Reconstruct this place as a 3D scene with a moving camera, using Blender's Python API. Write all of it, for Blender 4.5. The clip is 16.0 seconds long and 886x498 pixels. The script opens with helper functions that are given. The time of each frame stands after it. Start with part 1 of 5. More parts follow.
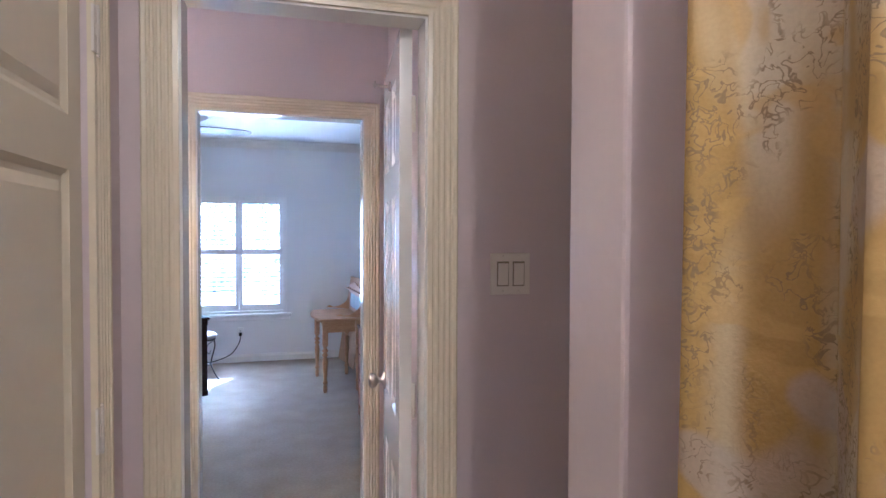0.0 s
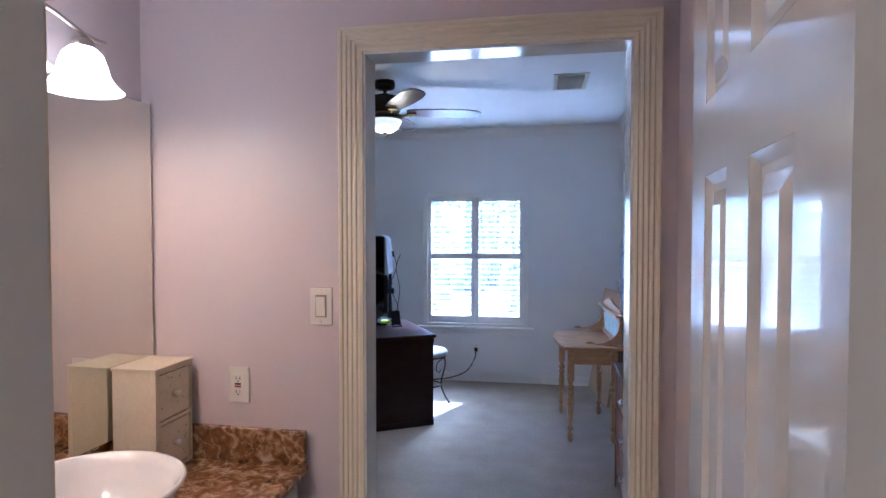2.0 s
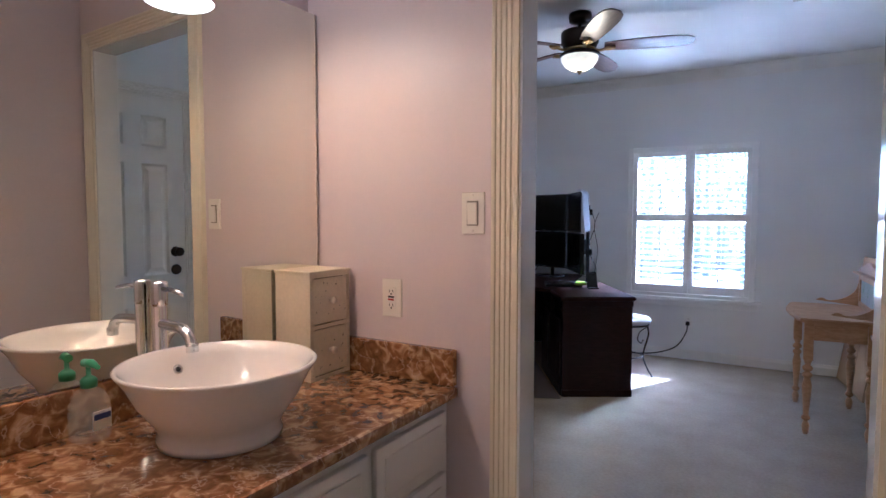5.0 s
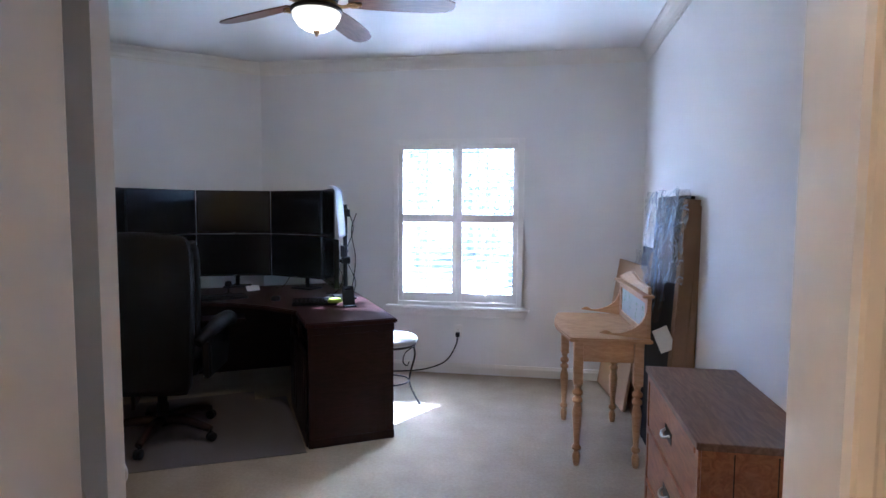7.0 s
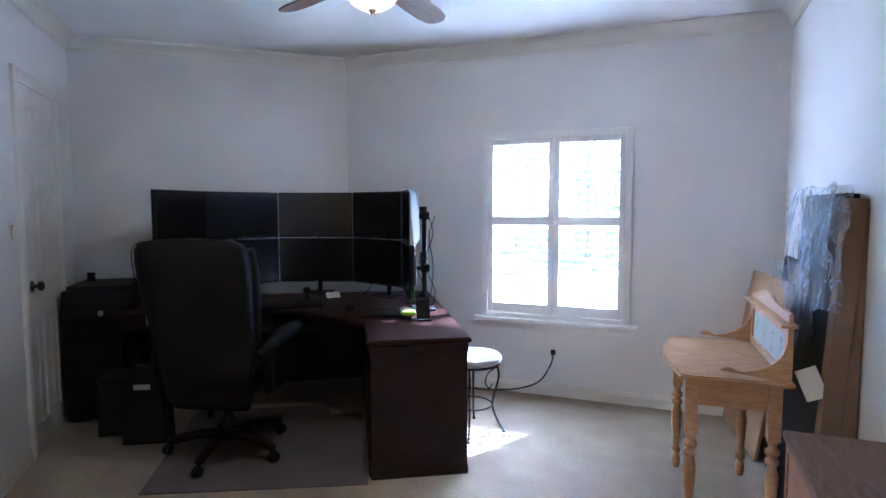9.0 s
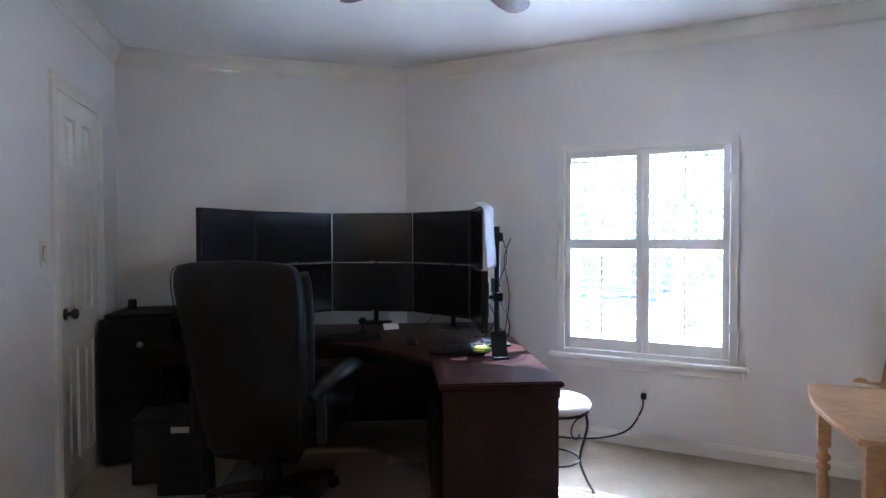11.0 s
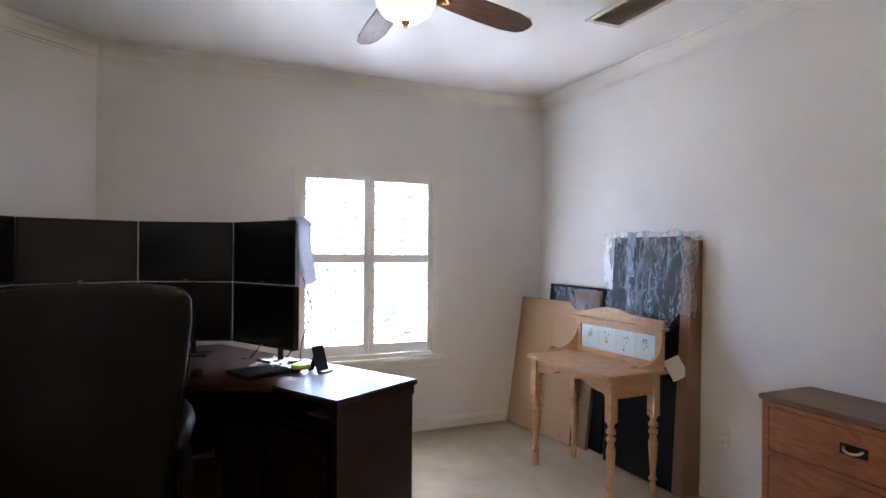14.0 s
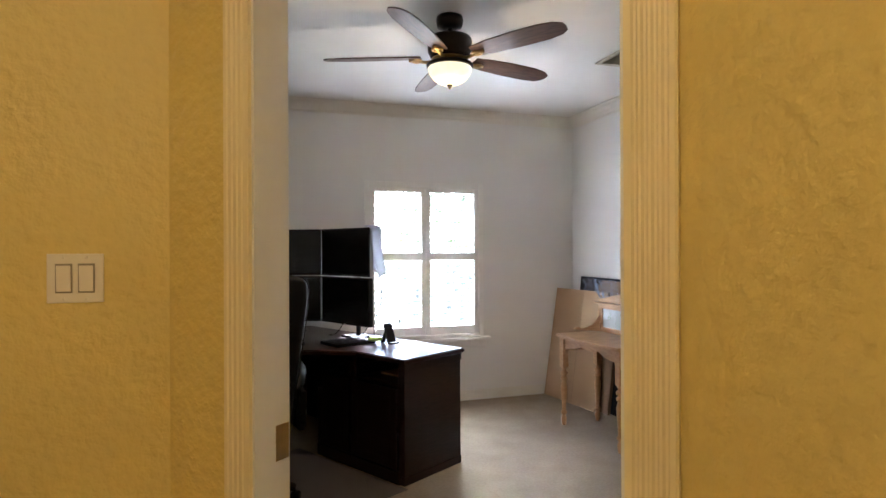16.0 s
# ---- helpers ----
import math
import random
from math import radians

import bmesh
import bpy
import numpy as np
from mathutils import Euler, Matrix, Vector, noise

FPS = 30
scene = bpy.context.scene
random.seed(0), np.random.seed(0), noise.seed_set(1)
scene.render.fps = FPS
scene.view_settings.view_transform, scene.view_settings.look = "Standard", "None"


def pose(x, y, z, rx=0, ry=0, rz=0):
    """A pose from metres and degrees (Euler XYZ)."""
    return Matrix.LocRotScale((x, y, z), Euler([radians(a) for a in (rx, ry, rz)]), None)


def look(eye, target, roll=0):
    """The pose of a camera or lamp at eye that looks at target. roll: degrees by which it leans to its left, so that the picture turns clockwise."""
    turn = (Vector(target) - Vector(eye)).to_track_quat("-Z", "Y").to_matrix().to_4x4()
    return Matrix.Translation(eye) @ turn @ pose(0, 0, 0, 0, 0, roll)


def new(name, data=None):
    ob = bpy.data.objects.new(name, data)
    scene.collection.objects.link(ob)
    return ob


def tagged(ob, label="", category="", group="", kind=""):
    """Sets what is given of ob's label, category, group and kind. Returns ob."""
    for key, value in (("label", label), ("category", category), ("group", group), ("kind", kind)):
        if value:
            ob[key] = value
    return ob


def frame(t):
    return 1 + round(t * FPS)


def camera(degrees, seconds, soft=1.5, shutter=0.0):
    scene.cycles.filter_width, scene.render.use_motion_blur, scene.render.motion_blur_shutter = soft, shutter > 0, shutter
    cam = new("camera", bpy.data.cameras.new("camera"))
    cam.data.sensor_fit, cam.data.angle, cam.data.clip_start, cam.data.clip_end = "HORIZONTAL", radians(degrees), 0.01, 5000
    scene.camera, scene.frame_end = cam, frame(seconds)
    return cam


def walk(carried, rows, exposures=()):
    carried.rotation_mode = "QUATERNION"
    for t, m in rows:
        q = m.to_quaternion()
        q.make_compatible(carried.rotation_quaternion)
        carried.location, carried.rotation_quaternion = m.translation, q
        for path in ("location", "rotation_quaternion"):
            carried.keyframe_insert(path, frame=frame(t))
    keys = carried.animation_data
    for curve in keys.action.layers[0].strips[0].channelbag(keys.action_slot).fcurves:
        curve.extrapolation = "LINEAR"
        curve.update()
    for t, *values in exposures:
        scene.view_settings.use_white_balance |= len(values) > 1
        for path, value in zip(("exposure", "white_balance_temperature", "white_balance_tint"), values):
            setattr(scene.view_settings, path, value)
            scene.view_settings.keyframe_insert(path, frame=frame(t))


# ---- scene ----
cam = camera(75.4, 16.0)
PATH = [
    (0, (-0.026, 0.071, 1.473), (0.497, 2.001, 1.424), 0.2),
    (0.5, (0.005, 0.386, 1.451), (0.245, 2.371, 1.405), 0.3),
    (1, (0.014, 0.746, 1.486), (0.146, 2.741, 1.436), 0.1),
    (1.5, (0.07, 1.043, 1.489), (-0.033, 3.04, 1.437), -0.0),
    (2, (0.091, 1.265, 1.511), (-0.246, 3.235, 1.453), 0.0),
    (2.5, (0.151, 1.415, 1.501), (-0.515, 3.3, 1.447), -0.1),
    (3, (0.169, 1.462, 1.481), (-0.747, 3.239, 1.425), -0.1),
    (5.5, (0.165, 1.576, 1.259), (-0.856, 3.291, 1.14), -0.0),
    (6, (0.135, 1.754, 1.294), (-0.531, 3.636, 1.164), 0.2),
    (6.5, (0.128, 2.131, 1.323), (-0.278, 4.084, 1.187), 0.4),
    (7, (0.104, 2.445, 1.357), (-0.233, 4.411, 1.213), 0.3),
    (7.5, (0.093, 2.695, 1.39), (-0.23, 4.663, 1.24), 0.4),
    (8, (0.155, 2.861, 1.393), (-0.279, 4.808, 1.243), 0.2),
    (8.5, (0.196, 2.911, 1.38), (-0.387, 4.819, 1.229), 0.0),
    (9, (0.204, 2.936, 1.378), (-0.529, 4.79, 1.229), -0.1),
    (11.5, (-0.443, 3.578, 1.319), (-1.315, 5.377, 1.299), 0.0),
    (12, (-0.912, 3.845, 1.364), (-1.679, 5.692, 1.372), 0.0),
    (12.5, (-1.274, 3.848, 1.335), (-1.796, 5.778, 1.359), 0.2),
    (13, (-1.471, 3.481, 1.364), (-1.324, 5.475, 1.361), 0.4),
    (13.5, (-1.636, 3.238, 1.332), (-1.072, 5.157, 1.338), 0.4),
    (14, (-1.695, 3.07, 1.333), (-0.904, 4.907, 1.338), 0.5),
    (14.5, (-1.729, 2.975, 1.317), (-0.839, 4.767, 1.315), 0.4),
    (15, (-1.77, 2.86, 1.301), (-0.871, 4.647, 1.299), 0.3),
    (15.5, (-1.89, 2.598, 1.304), (-1.053, 4.414, 1.305), 0.3),
    (16, (-1.926, 2.267, 1.335), (-1.318, 4.173, 1.335), -0.2),
]
walk(cam, [(t, look(eye, target, roll)) for t, eye, target, roll in PATH],
     exposures=[(0.0, 4.66, 4000, 13), (1.0, 4.50, 3980, 13), (2.0, 3.90, 3980, 13), (2.5, 3.62, 4000, 14), (3.2, 3.60, 4050, 14), (5.5, 3.95, 4400, 15), (6.5, 4.10, 4500, 14), (7.2, 4.38, 4420, 13), (9.0, 4.54, 4330, 11), (11.5, 4.26, 4680, 11), (12.0, 3.82, 4780, 11), (12.5, 3.76, 4880, 11), (13.0, 4.12, 5000, 10), (14.0, 4.20, 5250, 11), (16.0, 4.20, 5500, 10)])

# ---- world and lights ----
SUN_AZ, SUN_EL = radians(28.5), radians(37.9)      # the sun stands north-north-east of the window wall
world = bpy.data.worlds.new("world")
scene.world = world
world.use_nodes = True
wn = world.node_tree.nodes
sky = wn.new("ShaderNodeTexSky")
sky.sky_type, sky.sun_disc, sky.sun_elevation, sky.sun_rotation = "NISHITA", False, SUN_EL, SUN_AZ
sky.ozone_density = 4.0
wn["Background"].inputs["Strength"].default_value = 0.15
world.node_tree.links.new(sky.outputs[0], wn["Background"].inputs["Color"])


def lamp(name, kind, m, power, color, size=0.05, size_y=None):
    d = bpy.data.lights.new(name, kind)
    d.energy, d.color = power, color
    if kind == "SUN":
        d.angle = radians(0.5)
    elif kind == "AREA":
        d.shape, d.size, d.size_y = "RECTANGLE", size, size_y
    else:
        d.shadow_soft_size = size
    ob = new(name, d)
    ob.matrix_world = m
    return ob


toward = Vector((math.sin(SUN_AZ) * math.cos(SUN_EL), math.cos(SUN_AZ) * math.cos(SUN_EL), math.sin(SUN_EL)))
lamp("sun", "SUN", look(toward * 20, (0, 0, 0)), 4.7, (1.0, 0.97, 0.93))
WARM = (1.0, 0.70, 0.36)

# BATH_W and HALL_W feed two added fill lamps that stay out of view
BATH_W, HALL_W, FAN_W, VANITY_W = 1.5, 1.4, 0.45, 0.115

# ---- materials ----
def material(name, color, rough=0.6, metal=0.0, vary=0.08, scale=6.0, fine=60.0, bump=0.1, bump_scale=None, emit=0.0, spec=0.5, coat=0.0, stretch=(1, 1, 1), piece=0.0, dist=0.002):
    """A plain surface with drift at two scales and fine relief."""
    m = bpy.data.materials.new(name)
    m.use_nodes = True
    nt = m.node_tree
    n, l = nt.nodes, nt.links
    b = n["Principled BSDF"]
    co = n.new("ShaderNodeTexCoord")
    mp = n.new("ShaderNodeMapping")
    mp.inputs["Scale"].default_value = stretch
    l.new(co.outputs["Object"], mp.inputs["Vector"])
    big, small = n.new("ShaderNodeTexNoise"), n.new("ShaderNodeTexNoise")
    big.inputs["Scale"].default_value, small.inputs["Scale"].default_value = scale, fine
    big.inputs["Detail"].default_value, small.inputs["Detail"].default_value = 3, 3
    l.new(mp.outputs[0], big.inputs["Vector"])
    l.new(mp.outputs[0], small.inputs["Vector"])
    add = n.new("ShaderNodeMath")
    add.operation = "ADD"
    l.new(big.outputs[0], add.inputs[0])
    l.new(small.outputs[0], add.inputs[1])
    ramp = n.new("ShaderNodeMapRange")
    ramp.inputs["From Min"].default_value, ramp.inputs["From Max"].default_value = 0.6, 1.4
    ramp.inputs["To Min"].default_value, ramp.inputs["To Max"].default_value = 1 - vary, 1 + vary
    l.new(add.outputs[0], ramp.inputs[0])
    val = ramp.outputs[0]
    if piece:
        info = n.new("ShaderNodeObjectInfo")
        pr = n.new("ShaderNodeMapRange")
        pr.inputs["To Min"].default_value, pr.inputs["To Max"].default_value = 1 - piece, 1 + piece
        l.new(info.outputs["Random"], pr.inputs[0])
        mul = n.new("ShaderNodeMath")
        mul.operation = "MULTIPLY"
        l.new(val, mul.inputs[0])
        l.new(pr.outputs[0], mul.inputs[1])
        val = mul.outputs[0]
    hsv = n.new("ShaderNodeHueSaturation")
    hsv.inputs["Color"].default_value = (*color, 1)
    l.new(val, hsv.inputs["Value"])
    l.new(hsv.outputs[0], b.inputs["Base Color"])
    b.inputs["Roughness"].default_value, b.inputs["Metallic"].default_value = rough, metal
    b.inputs["Specular IOR Level"].default_value, b.inputs["Coat Weight"].default_value = spec, coat
    if bump:
        bp = n.new("ShaderNodeBump")
        bp.inputs["Strength"].default_value, bp.inputs["Distance"].default_value = bump, dist
        tx = small
        if bump_scale:
            tx = n.new("ShaderNodeTexNoise")
            tx.inputs["Scale"].default_value, tx.inputs["Detail"].default_value = bump_scale, 4
            l.new(mp.outputs[0], tx.inputs["Vector"])
        l.new(tx.outputs[0], bp.inputs["Height"])
        l.new(bp.outputs[0], b.inputs["Normal"])
    if emit:
        l.new(hsv.outputs[0], b.inputs["Emission Color"])
        b.inputs["Emission Strength"].default_value = emit
    return m


def banded(name, dark, light, rough, scale, stretch, bump=0.06, coat=0.0, distort=3.0, piece=0.0, spec=0.5):
    """Wood: wavy grain drawn out along one axis."""
    m = material(name, light, rough, vary=0.1, scale=2, fine=40, bump=bump, coat=coat, stretch=stretch, piece=piece, spec=spec)
    nt = m.node_tree
    n, l = nt.nodes, nt.links
    w = n.new("ShaderNodeTexNoise")
    w.inputs["Scale"].default_value, w.inputs["Detail"].default_value, w.inputs["Distortion"].default_value = scale, 5, distort
    mp = [x for x in n if x.bl_idname == "ShaderNodeMapping"][0]
    l.new(mp.outputs[0], w.inputs["Vector"])
    cr = n.new("ShaderNodeValToRGB")
    cr.color_ramp.elements[0].position, cr.color_ramp.elements[1].position = 0.35, 0.65
    cr.color_ramp.elements[0].color, cr.color_ramp.elements[1].color = (*dark, 1), (*light, 1)
    l.new(w.outputs[0], cr.inputs[0])
    hs = [x for x in n if x.bl_idname == "ShaderNodeHueSaturation"][0]
    l.new(cr.outputs[0], hs.inputs["Color"])
    return m


def marble(name):
    m = material(name, (0.3, 0.15, 0.07), 0.12, vary=0.15, scale=9, fine=50, bump=0.0, coat=0.3)
    nt = m.node_tree
    n, l = nt.nodes, nt.links
    mp = [x for x in n if x.bl_idname == "ShaderNodeMapping"][0]
    hs = [x for x in n if x.bl_idname == "ShaderNodeHueSaturation"][0]
    a = n.new("ShaderNodeTexNoise")
    a.inputs["Scale"].default_value, a.inputs["Detail"].default_value, a.inputs["Distortion"].default_value = 30, 9, 0.8
    l.new(mp.outputs[0], a.inputs["Vector"])
    cr = n.new("ShaderNodeValToRGB")
    e = cr.color_ramp.elements
    e[0].position, e[0].color = 0.28, (0.11, 0.048, 0.02, 1)
    e[1].position, e[1].color = 0.66, (0.50, 0.32, 0.15, 1)
    x = e.new(0.5)
    x.color = (0.25, 0.12, 0.045, 1)
    l.new(a.outputs[0], cr.inputs[0])
    v = n.new("ShaderNodeTexNoise")
    v.inputs["Scale"].default_value, v.inputs["Detail"].default_value, v.inputs["Distortion"].default_value = 11.0, 9, 0.5
    l.new(mp.outputs[0], v.inputs["Vector"])
    d = n.new("ShaderNodeMath")
    d.operation = "SUBTRACT"
    d.inputs[1].default_value = 0.5
    l.new(v.outputs[0], d.inputs[0])
    ab = n.new("ShaderNodeMath")
    ab.operation = "ABSOLUTE"
    l.new(d.outputs[0], ab.inputs[0])
    vr = n.new("ShaderNodeMapRange")
    vr.inputs["From Min"].default_value, vr.inputs["From Max"].default_value = 0.002, 0.012
    vr.inputs["To Min"].default_value, vr.inputs["To Max"].default_value = 0.5, 0.0
    l.new(ab.outputs[0], vr.inputs[0])
    mx = n.new("ShaderNodeMix")
    mx.data_type = "RGBA"
    l.new(vr.outputs[0], mx.inputs["Factor"])
    l.new(cr.outputs[0], mx.inputs["A"])
    mx.inputs["B"].default_value = (0.66, 0.50, 0.31, 1)
    l.new(mx.outputs["Result"], hs.inputs["Color"])
    return m


def drape(name):
    """Printed cloth: cream and ochre bands, washed streaks, and thin brown line drawings in patches."""
    m = material(name, (0.6, 0.45, 0.2), 0.8, vary=0.10, scale=4, fine=300, bump=0.2)
    nt = m.node_tree
    n, l = nt.nodes, nt.links
    co = [x for x in n if x.bl_idname == "ShaderNodeTexCoord"][0]
    hs = [x for x in n if x.bl_idname == "ShaderNodeHueSaturation"][0]

    def noise_of(scale, detail, distort, stretch):
        mp = n.new("ShaderNodeMapping")
        mp.inputs["Scale"].default_value = stretch
        l.new(co.outputs["Object"], mp.inputs["Vector"])
        t = n.new("ShaderNodeTexNoise")
        t.inputs["Scale"].default_value, t.inputs["Detail"].default_value, t.inputs["Distortion"].default_value = scale, detail, distort
        l.new(mp.outputs[0], t.inputs["Vector"])
        return t.outputs[0]

    def ranged(value, a, b, c, d):
        r = n.new("ShaderNodeMapRange")
        r.interpolation_type = "SMOOTHSTEP"
        for key, v in zip(("From Min", "From Max", "To Min", "To Max"), (a, b, c, d)):
            r.inputs[key].default_value = v
        l.new(value, r.inputs[0])
        return r.outputs[0]

    def op(kind, a, b):
        q = n.new("ShaderNodeMath")
        q.operation = kind
        l.new(a, q.inputs[0])
        if isinstance(b, float):
            q.inputs[1].default_value = b
        elif b is not None:
            l.new(b, q.inputs[1])
        return q.outputs[0]

    def mix(fac, a, colour):
        x = n.new("ShaderNodeMix")
        x.data_type = "RGBA"
        l.new(fac, x.inputs["Factor"])
        if isinstance(a, tuple):
            x.inputs["A"].default_value = (*a, 1)
        else:
            l.new(a, x.inputs["A"])
        x.inputs["B"].default_value = (*colour, 1)
        return x.outputs["Result"]

    ochre = ranged(noise_of(9.0, 1, 0.3, (0.6, 1.6, 0.25)), 0.42, 0.56, 0.0, 1.0)
    streak = ranged(noise_of(11.0, 3, 1.0, (1, 1, 2.0)), 0.50, 0.62, 0.0, 0.75)
    medal = ranged(noise_of(8.0, 2, 0.6, (1, 1, 0.9)), 0.60, 0.66, 0.0, 0.55)
    line = op("ABSOLUTE", op("SUBTRACT", noise_of(85.0, 2, 0.9, (1, 1, 1)), 0.5), None)
    ink = op("MULTIPLY", ranged(line, 0.012, 0.045, 0.75, 0.0), ranged(noise_of(15.0, 3, 0.5, (1, 1, 0.6)), 0.48, 0.56, 0.0, 1.0))
    c = mix(ochre, (0.52, 0.455, 0.31), (0.33, 0.215, 0.05))
    c = mix(op("MULTIPLY", streak, 0.8), c, (0.42, 0.28, 0.07))
    c = mix(medal, c, (0.34, 0.29, 0.26))
    c = mix(ink, c, (0.17, 0.12, 0.06))
    l.new(c, hs.inputs["Color"])
    return m


def glass(name, color=(1, 1, 1), rough=0.0, alpha=None):
    m = bpy.data.materials.new(name)
    m.use_nodes = True
    b = m.node_tree.nodes["Principled BSDF"]
    b.inputs["Base Color"].default_value = (*color, 1)
    b.inputs["Roughness"].default_value, b.inputs["Transmission Weight"].default_value, b.inputs["IOR"].default_value = rough, 1.0, 1.45
    if alpha is not None:
        b.inputs["Transmission Weight"].default_value = 0.0
        b.inputs["Alpha"].default_value = alpha
    return m


WALL = material("white_wall_paint", (0.78, 0.775, 0.765), 0.65, vary=0.02, scale=1.5, fine=90, bump=0.25, bump_scale=45)
PINK = material("pink_wall_paint", (0.66, 0.565, 0.555), 0.42, vary=0.02, scale=1.5, fine=90, bump=0.12, bump_scale=30)
YELLOW = material("yellow_wall_paint", (0.70, 0.555, 0.175), 0.5, vary=0.03, scale=3, fine=60, bump=1.0, bump_scale=34, dist=0.007)
CEIL = material("ceiling_paint", (0.86, 0.855, 0.84), 0.85, vary=0.02, fine=120, bump=0.2)
TRIM = material("cream_gloss_trim", (0.75, 0.67, 0.49), 0.3, vary=0.02, scale=5, fine=40, bump=0.03)
# cream trim made yellower, with the hall walls' bounced light in its colour
HTRIM = material("cream_hall_trim", (0.76, 0.66, 0.40), 0.3, vary=0.02, scale=5, fine=40, bump=0.02)
JAMB = material("white_gloss_jamb", (0.78, 0.76, 0.70), 0.16, vary=0.02, scale=5, fine=40, bump=0.0, coat=0.6)
WTRIM = material("white_trim_paint", (0.78, 0.76, 0.71), 0.4, vary=0.02, scale=5, fine=40, bump=0.03)
DOORW = material("white_door_paint", (0.77, 0.74, 0.69), 0.18, vary=0.02, scale=4, fine=30, bump=0.02, coat=0.5)
LOUV = material("louvre_paint", (0.74, 0.73, 0.71), 0.5, vary=0.03, fine=40, bump=0.02)
SHUT = material("shutter_paint", (0.82, 0.81, 0.79), 0.4, vary=0.02, fine=40, bump=0.02)
CARPET = material("beige_carpet", (0.395, 0.33, 0.25), 0.95, vary=0.16, scale=5, fine=60, bump=0.6, bump_scale=130, spec=0.05, dist=0.006)
TILE = material("bath_floor", (0.5, 0.45, 0.4), 0.4, vary=0.06)
BROWN = banded("dark_cherry_wood", (0.014, 0.006, 0.005), (0.024, 0.010, 0.008), 0.4, 5, (1, 1, 8), spec=0.2)
BROWNT = banded("dark_cherry_top", (0.020, 0.0068, 0.005), (0.034, 0.0115, 0.0085), 0.34, 5, (1, 8, 8), spec=0.2)
PINE = banded("golden_pine", (0.46, 0.255, 0.11), (0.56, 0.34, 0.165), 0.42, 4, (1.5, 1.5, 6))
TEAK = banded("orange_teak", (0.26, 0.088, 0.028), (0.38, 0.15, 0.052), 0.38, 4, (6, 1, 6))
TEAKT = banded("teak_top", (0.15, 0.078, 0.042), (0.23, 0.13, 0.078), 0.42, 4, (7, 1, 7))
BLADE = banded("walnut_blade", (0.06, 0.028, 0.018), (0.12, 0.062, 0.04), 0.34, 4, (1, 8, 8))
CARD = material("brown_cardboard", (0.42, 0.28, 0.16), 0.85, vary=0.07, scale=3, fine=120, bump=0.1)
CARDD = material("cardboard_edge", (0.24, 0.15, 0.085), 0.9, vary=0.12, scale=8, fine=200, bump=0.3)
LEATHER = material("black_leather", (0.006, 0.0052, 0.0052), 0.42, spec=0.2, vary=0.2, scale=5, fine=120, bump=0.25, bump_scale=160)
BLACKP = material("black_plastic", (0.010, 0.010, 0.011), 0.5, vary=0.15, fine=150, bump=0.08, spec=0.2)
SCREEN = material("dark_screen", (0.008, 0.008, 0.010), 0.22, vary=0.05, bump=0.0)
SILVER = material("silver_bezel", (0.5, 0.5, 0.5), 0.35, metal=0.6, vary=0.05, bump=0.0)
BRONZE = material("oiled_bronze", (0.035, 0.027, 0.022), 0.38, metal=0.7, vary=0.15, fine=60, bump=0.05)
BRASS = material("antique_brass", (0.42, 0.28, 0.12), 0.3, metal=1.0, vary=0.15, fine=50, bump=0.05)
NICKEL = material("brushed_nickel", (0.55, 0.5, 0.45), 0.28, metal=1.0, vary=0.06, fine=90, bump=0.04)
CHROME = material("polished_chrome", (0.75, 0.75, 0.75), 0.06, metal=1.0, vary=0.02, bump=0.0)
IRON = material("dark_iron", (0.04, 0.036, 0.034), 0.45, metal=0.8, vary=0.15, bump=0.1)
PLATE = material("almond_plastic", (0.78, 0.73, 0.64), 0.35, vary=0.02, bump=0.02)
WHITEP = material("white_plastic", (0.8, 0.79, 0.76), 0.35, vary=0.02, bump=0.02)
PORC = material("white_porcelain", (0.82, 0.78, 0.73), 0.08, vary=0.02, bump=0.0, coat=0.4)
STONE = marble("brown_marble")
DISTRESS = material("distressed_cream_paint", (0.70, 0.61, 0.43), 0.6, vary=0.08, scale=10, fine=90, bump=0.2)
SHADEW = material("frosted_shade", (1.0, 0.76, 0.50), 0.4, vary=0.28, scale=26, fine=70, bump=0.1, emit=0.48)
FILL_DOME = material("frosted_dome", (1.0, 0.86, 0.66), 0.4, vary=0.05, scale=30, fine=80, bump=0.1, emit=0.75)
BOWL = material("alabaster_bowl", (1.0, 0.80, 0.46), 0.35, vary=0.16, scale=9, fine=40, bump=0.05, emit=0.07)
CLOTH = material("grey_white_cloth", (0.66, 0.68, 0.74), 0.9, vary=0.06, fine=250, bump=0.3)
CURTAIN = drape("printed_curtain")
LINER = material("white_liner", (0.80, 0.74, 0.62), 0.55, vary=0.03, bump=0.05)
PAPER = material("white_paper", (0.78, 0.77, 0.73), 0.8, vary=0.03, bump=0.03)
CREAMUP = material("cream_upholstery", (0.40, 0.385, 0.37), 0.6, vary=0.05, fine=200, bump=0.2)
MAT_V = material("grey_chair_mat", (0.15, 0.125, 0.125), 0.5, vary=0.06, fine=80, bump=0.15)
VENTM = material("cream_vent_metal", (0.6, 0.56, 0.46), 0.45, vary=0.05, bump=0.02)
DARK = material("dark_recess", (0.02, 0.02, 0.02), 0.9, vary=0.1, bump=0.0)
BLUEW = material("dark_wrapped_panel", (0.008, 0.0085, 0.012), 0.5, vary=0.3, scale=6, fine=30, bump=0.2, spec=0.12)
LIME = material("lime_plastic", (0.45, 0.62, 0.06), 0.4, vary=0.05, bump=0.0)
GREEN = material("green_pump", (0.08, 0.35, 0.16), 0.35, vary=0.05, bump=0.0)
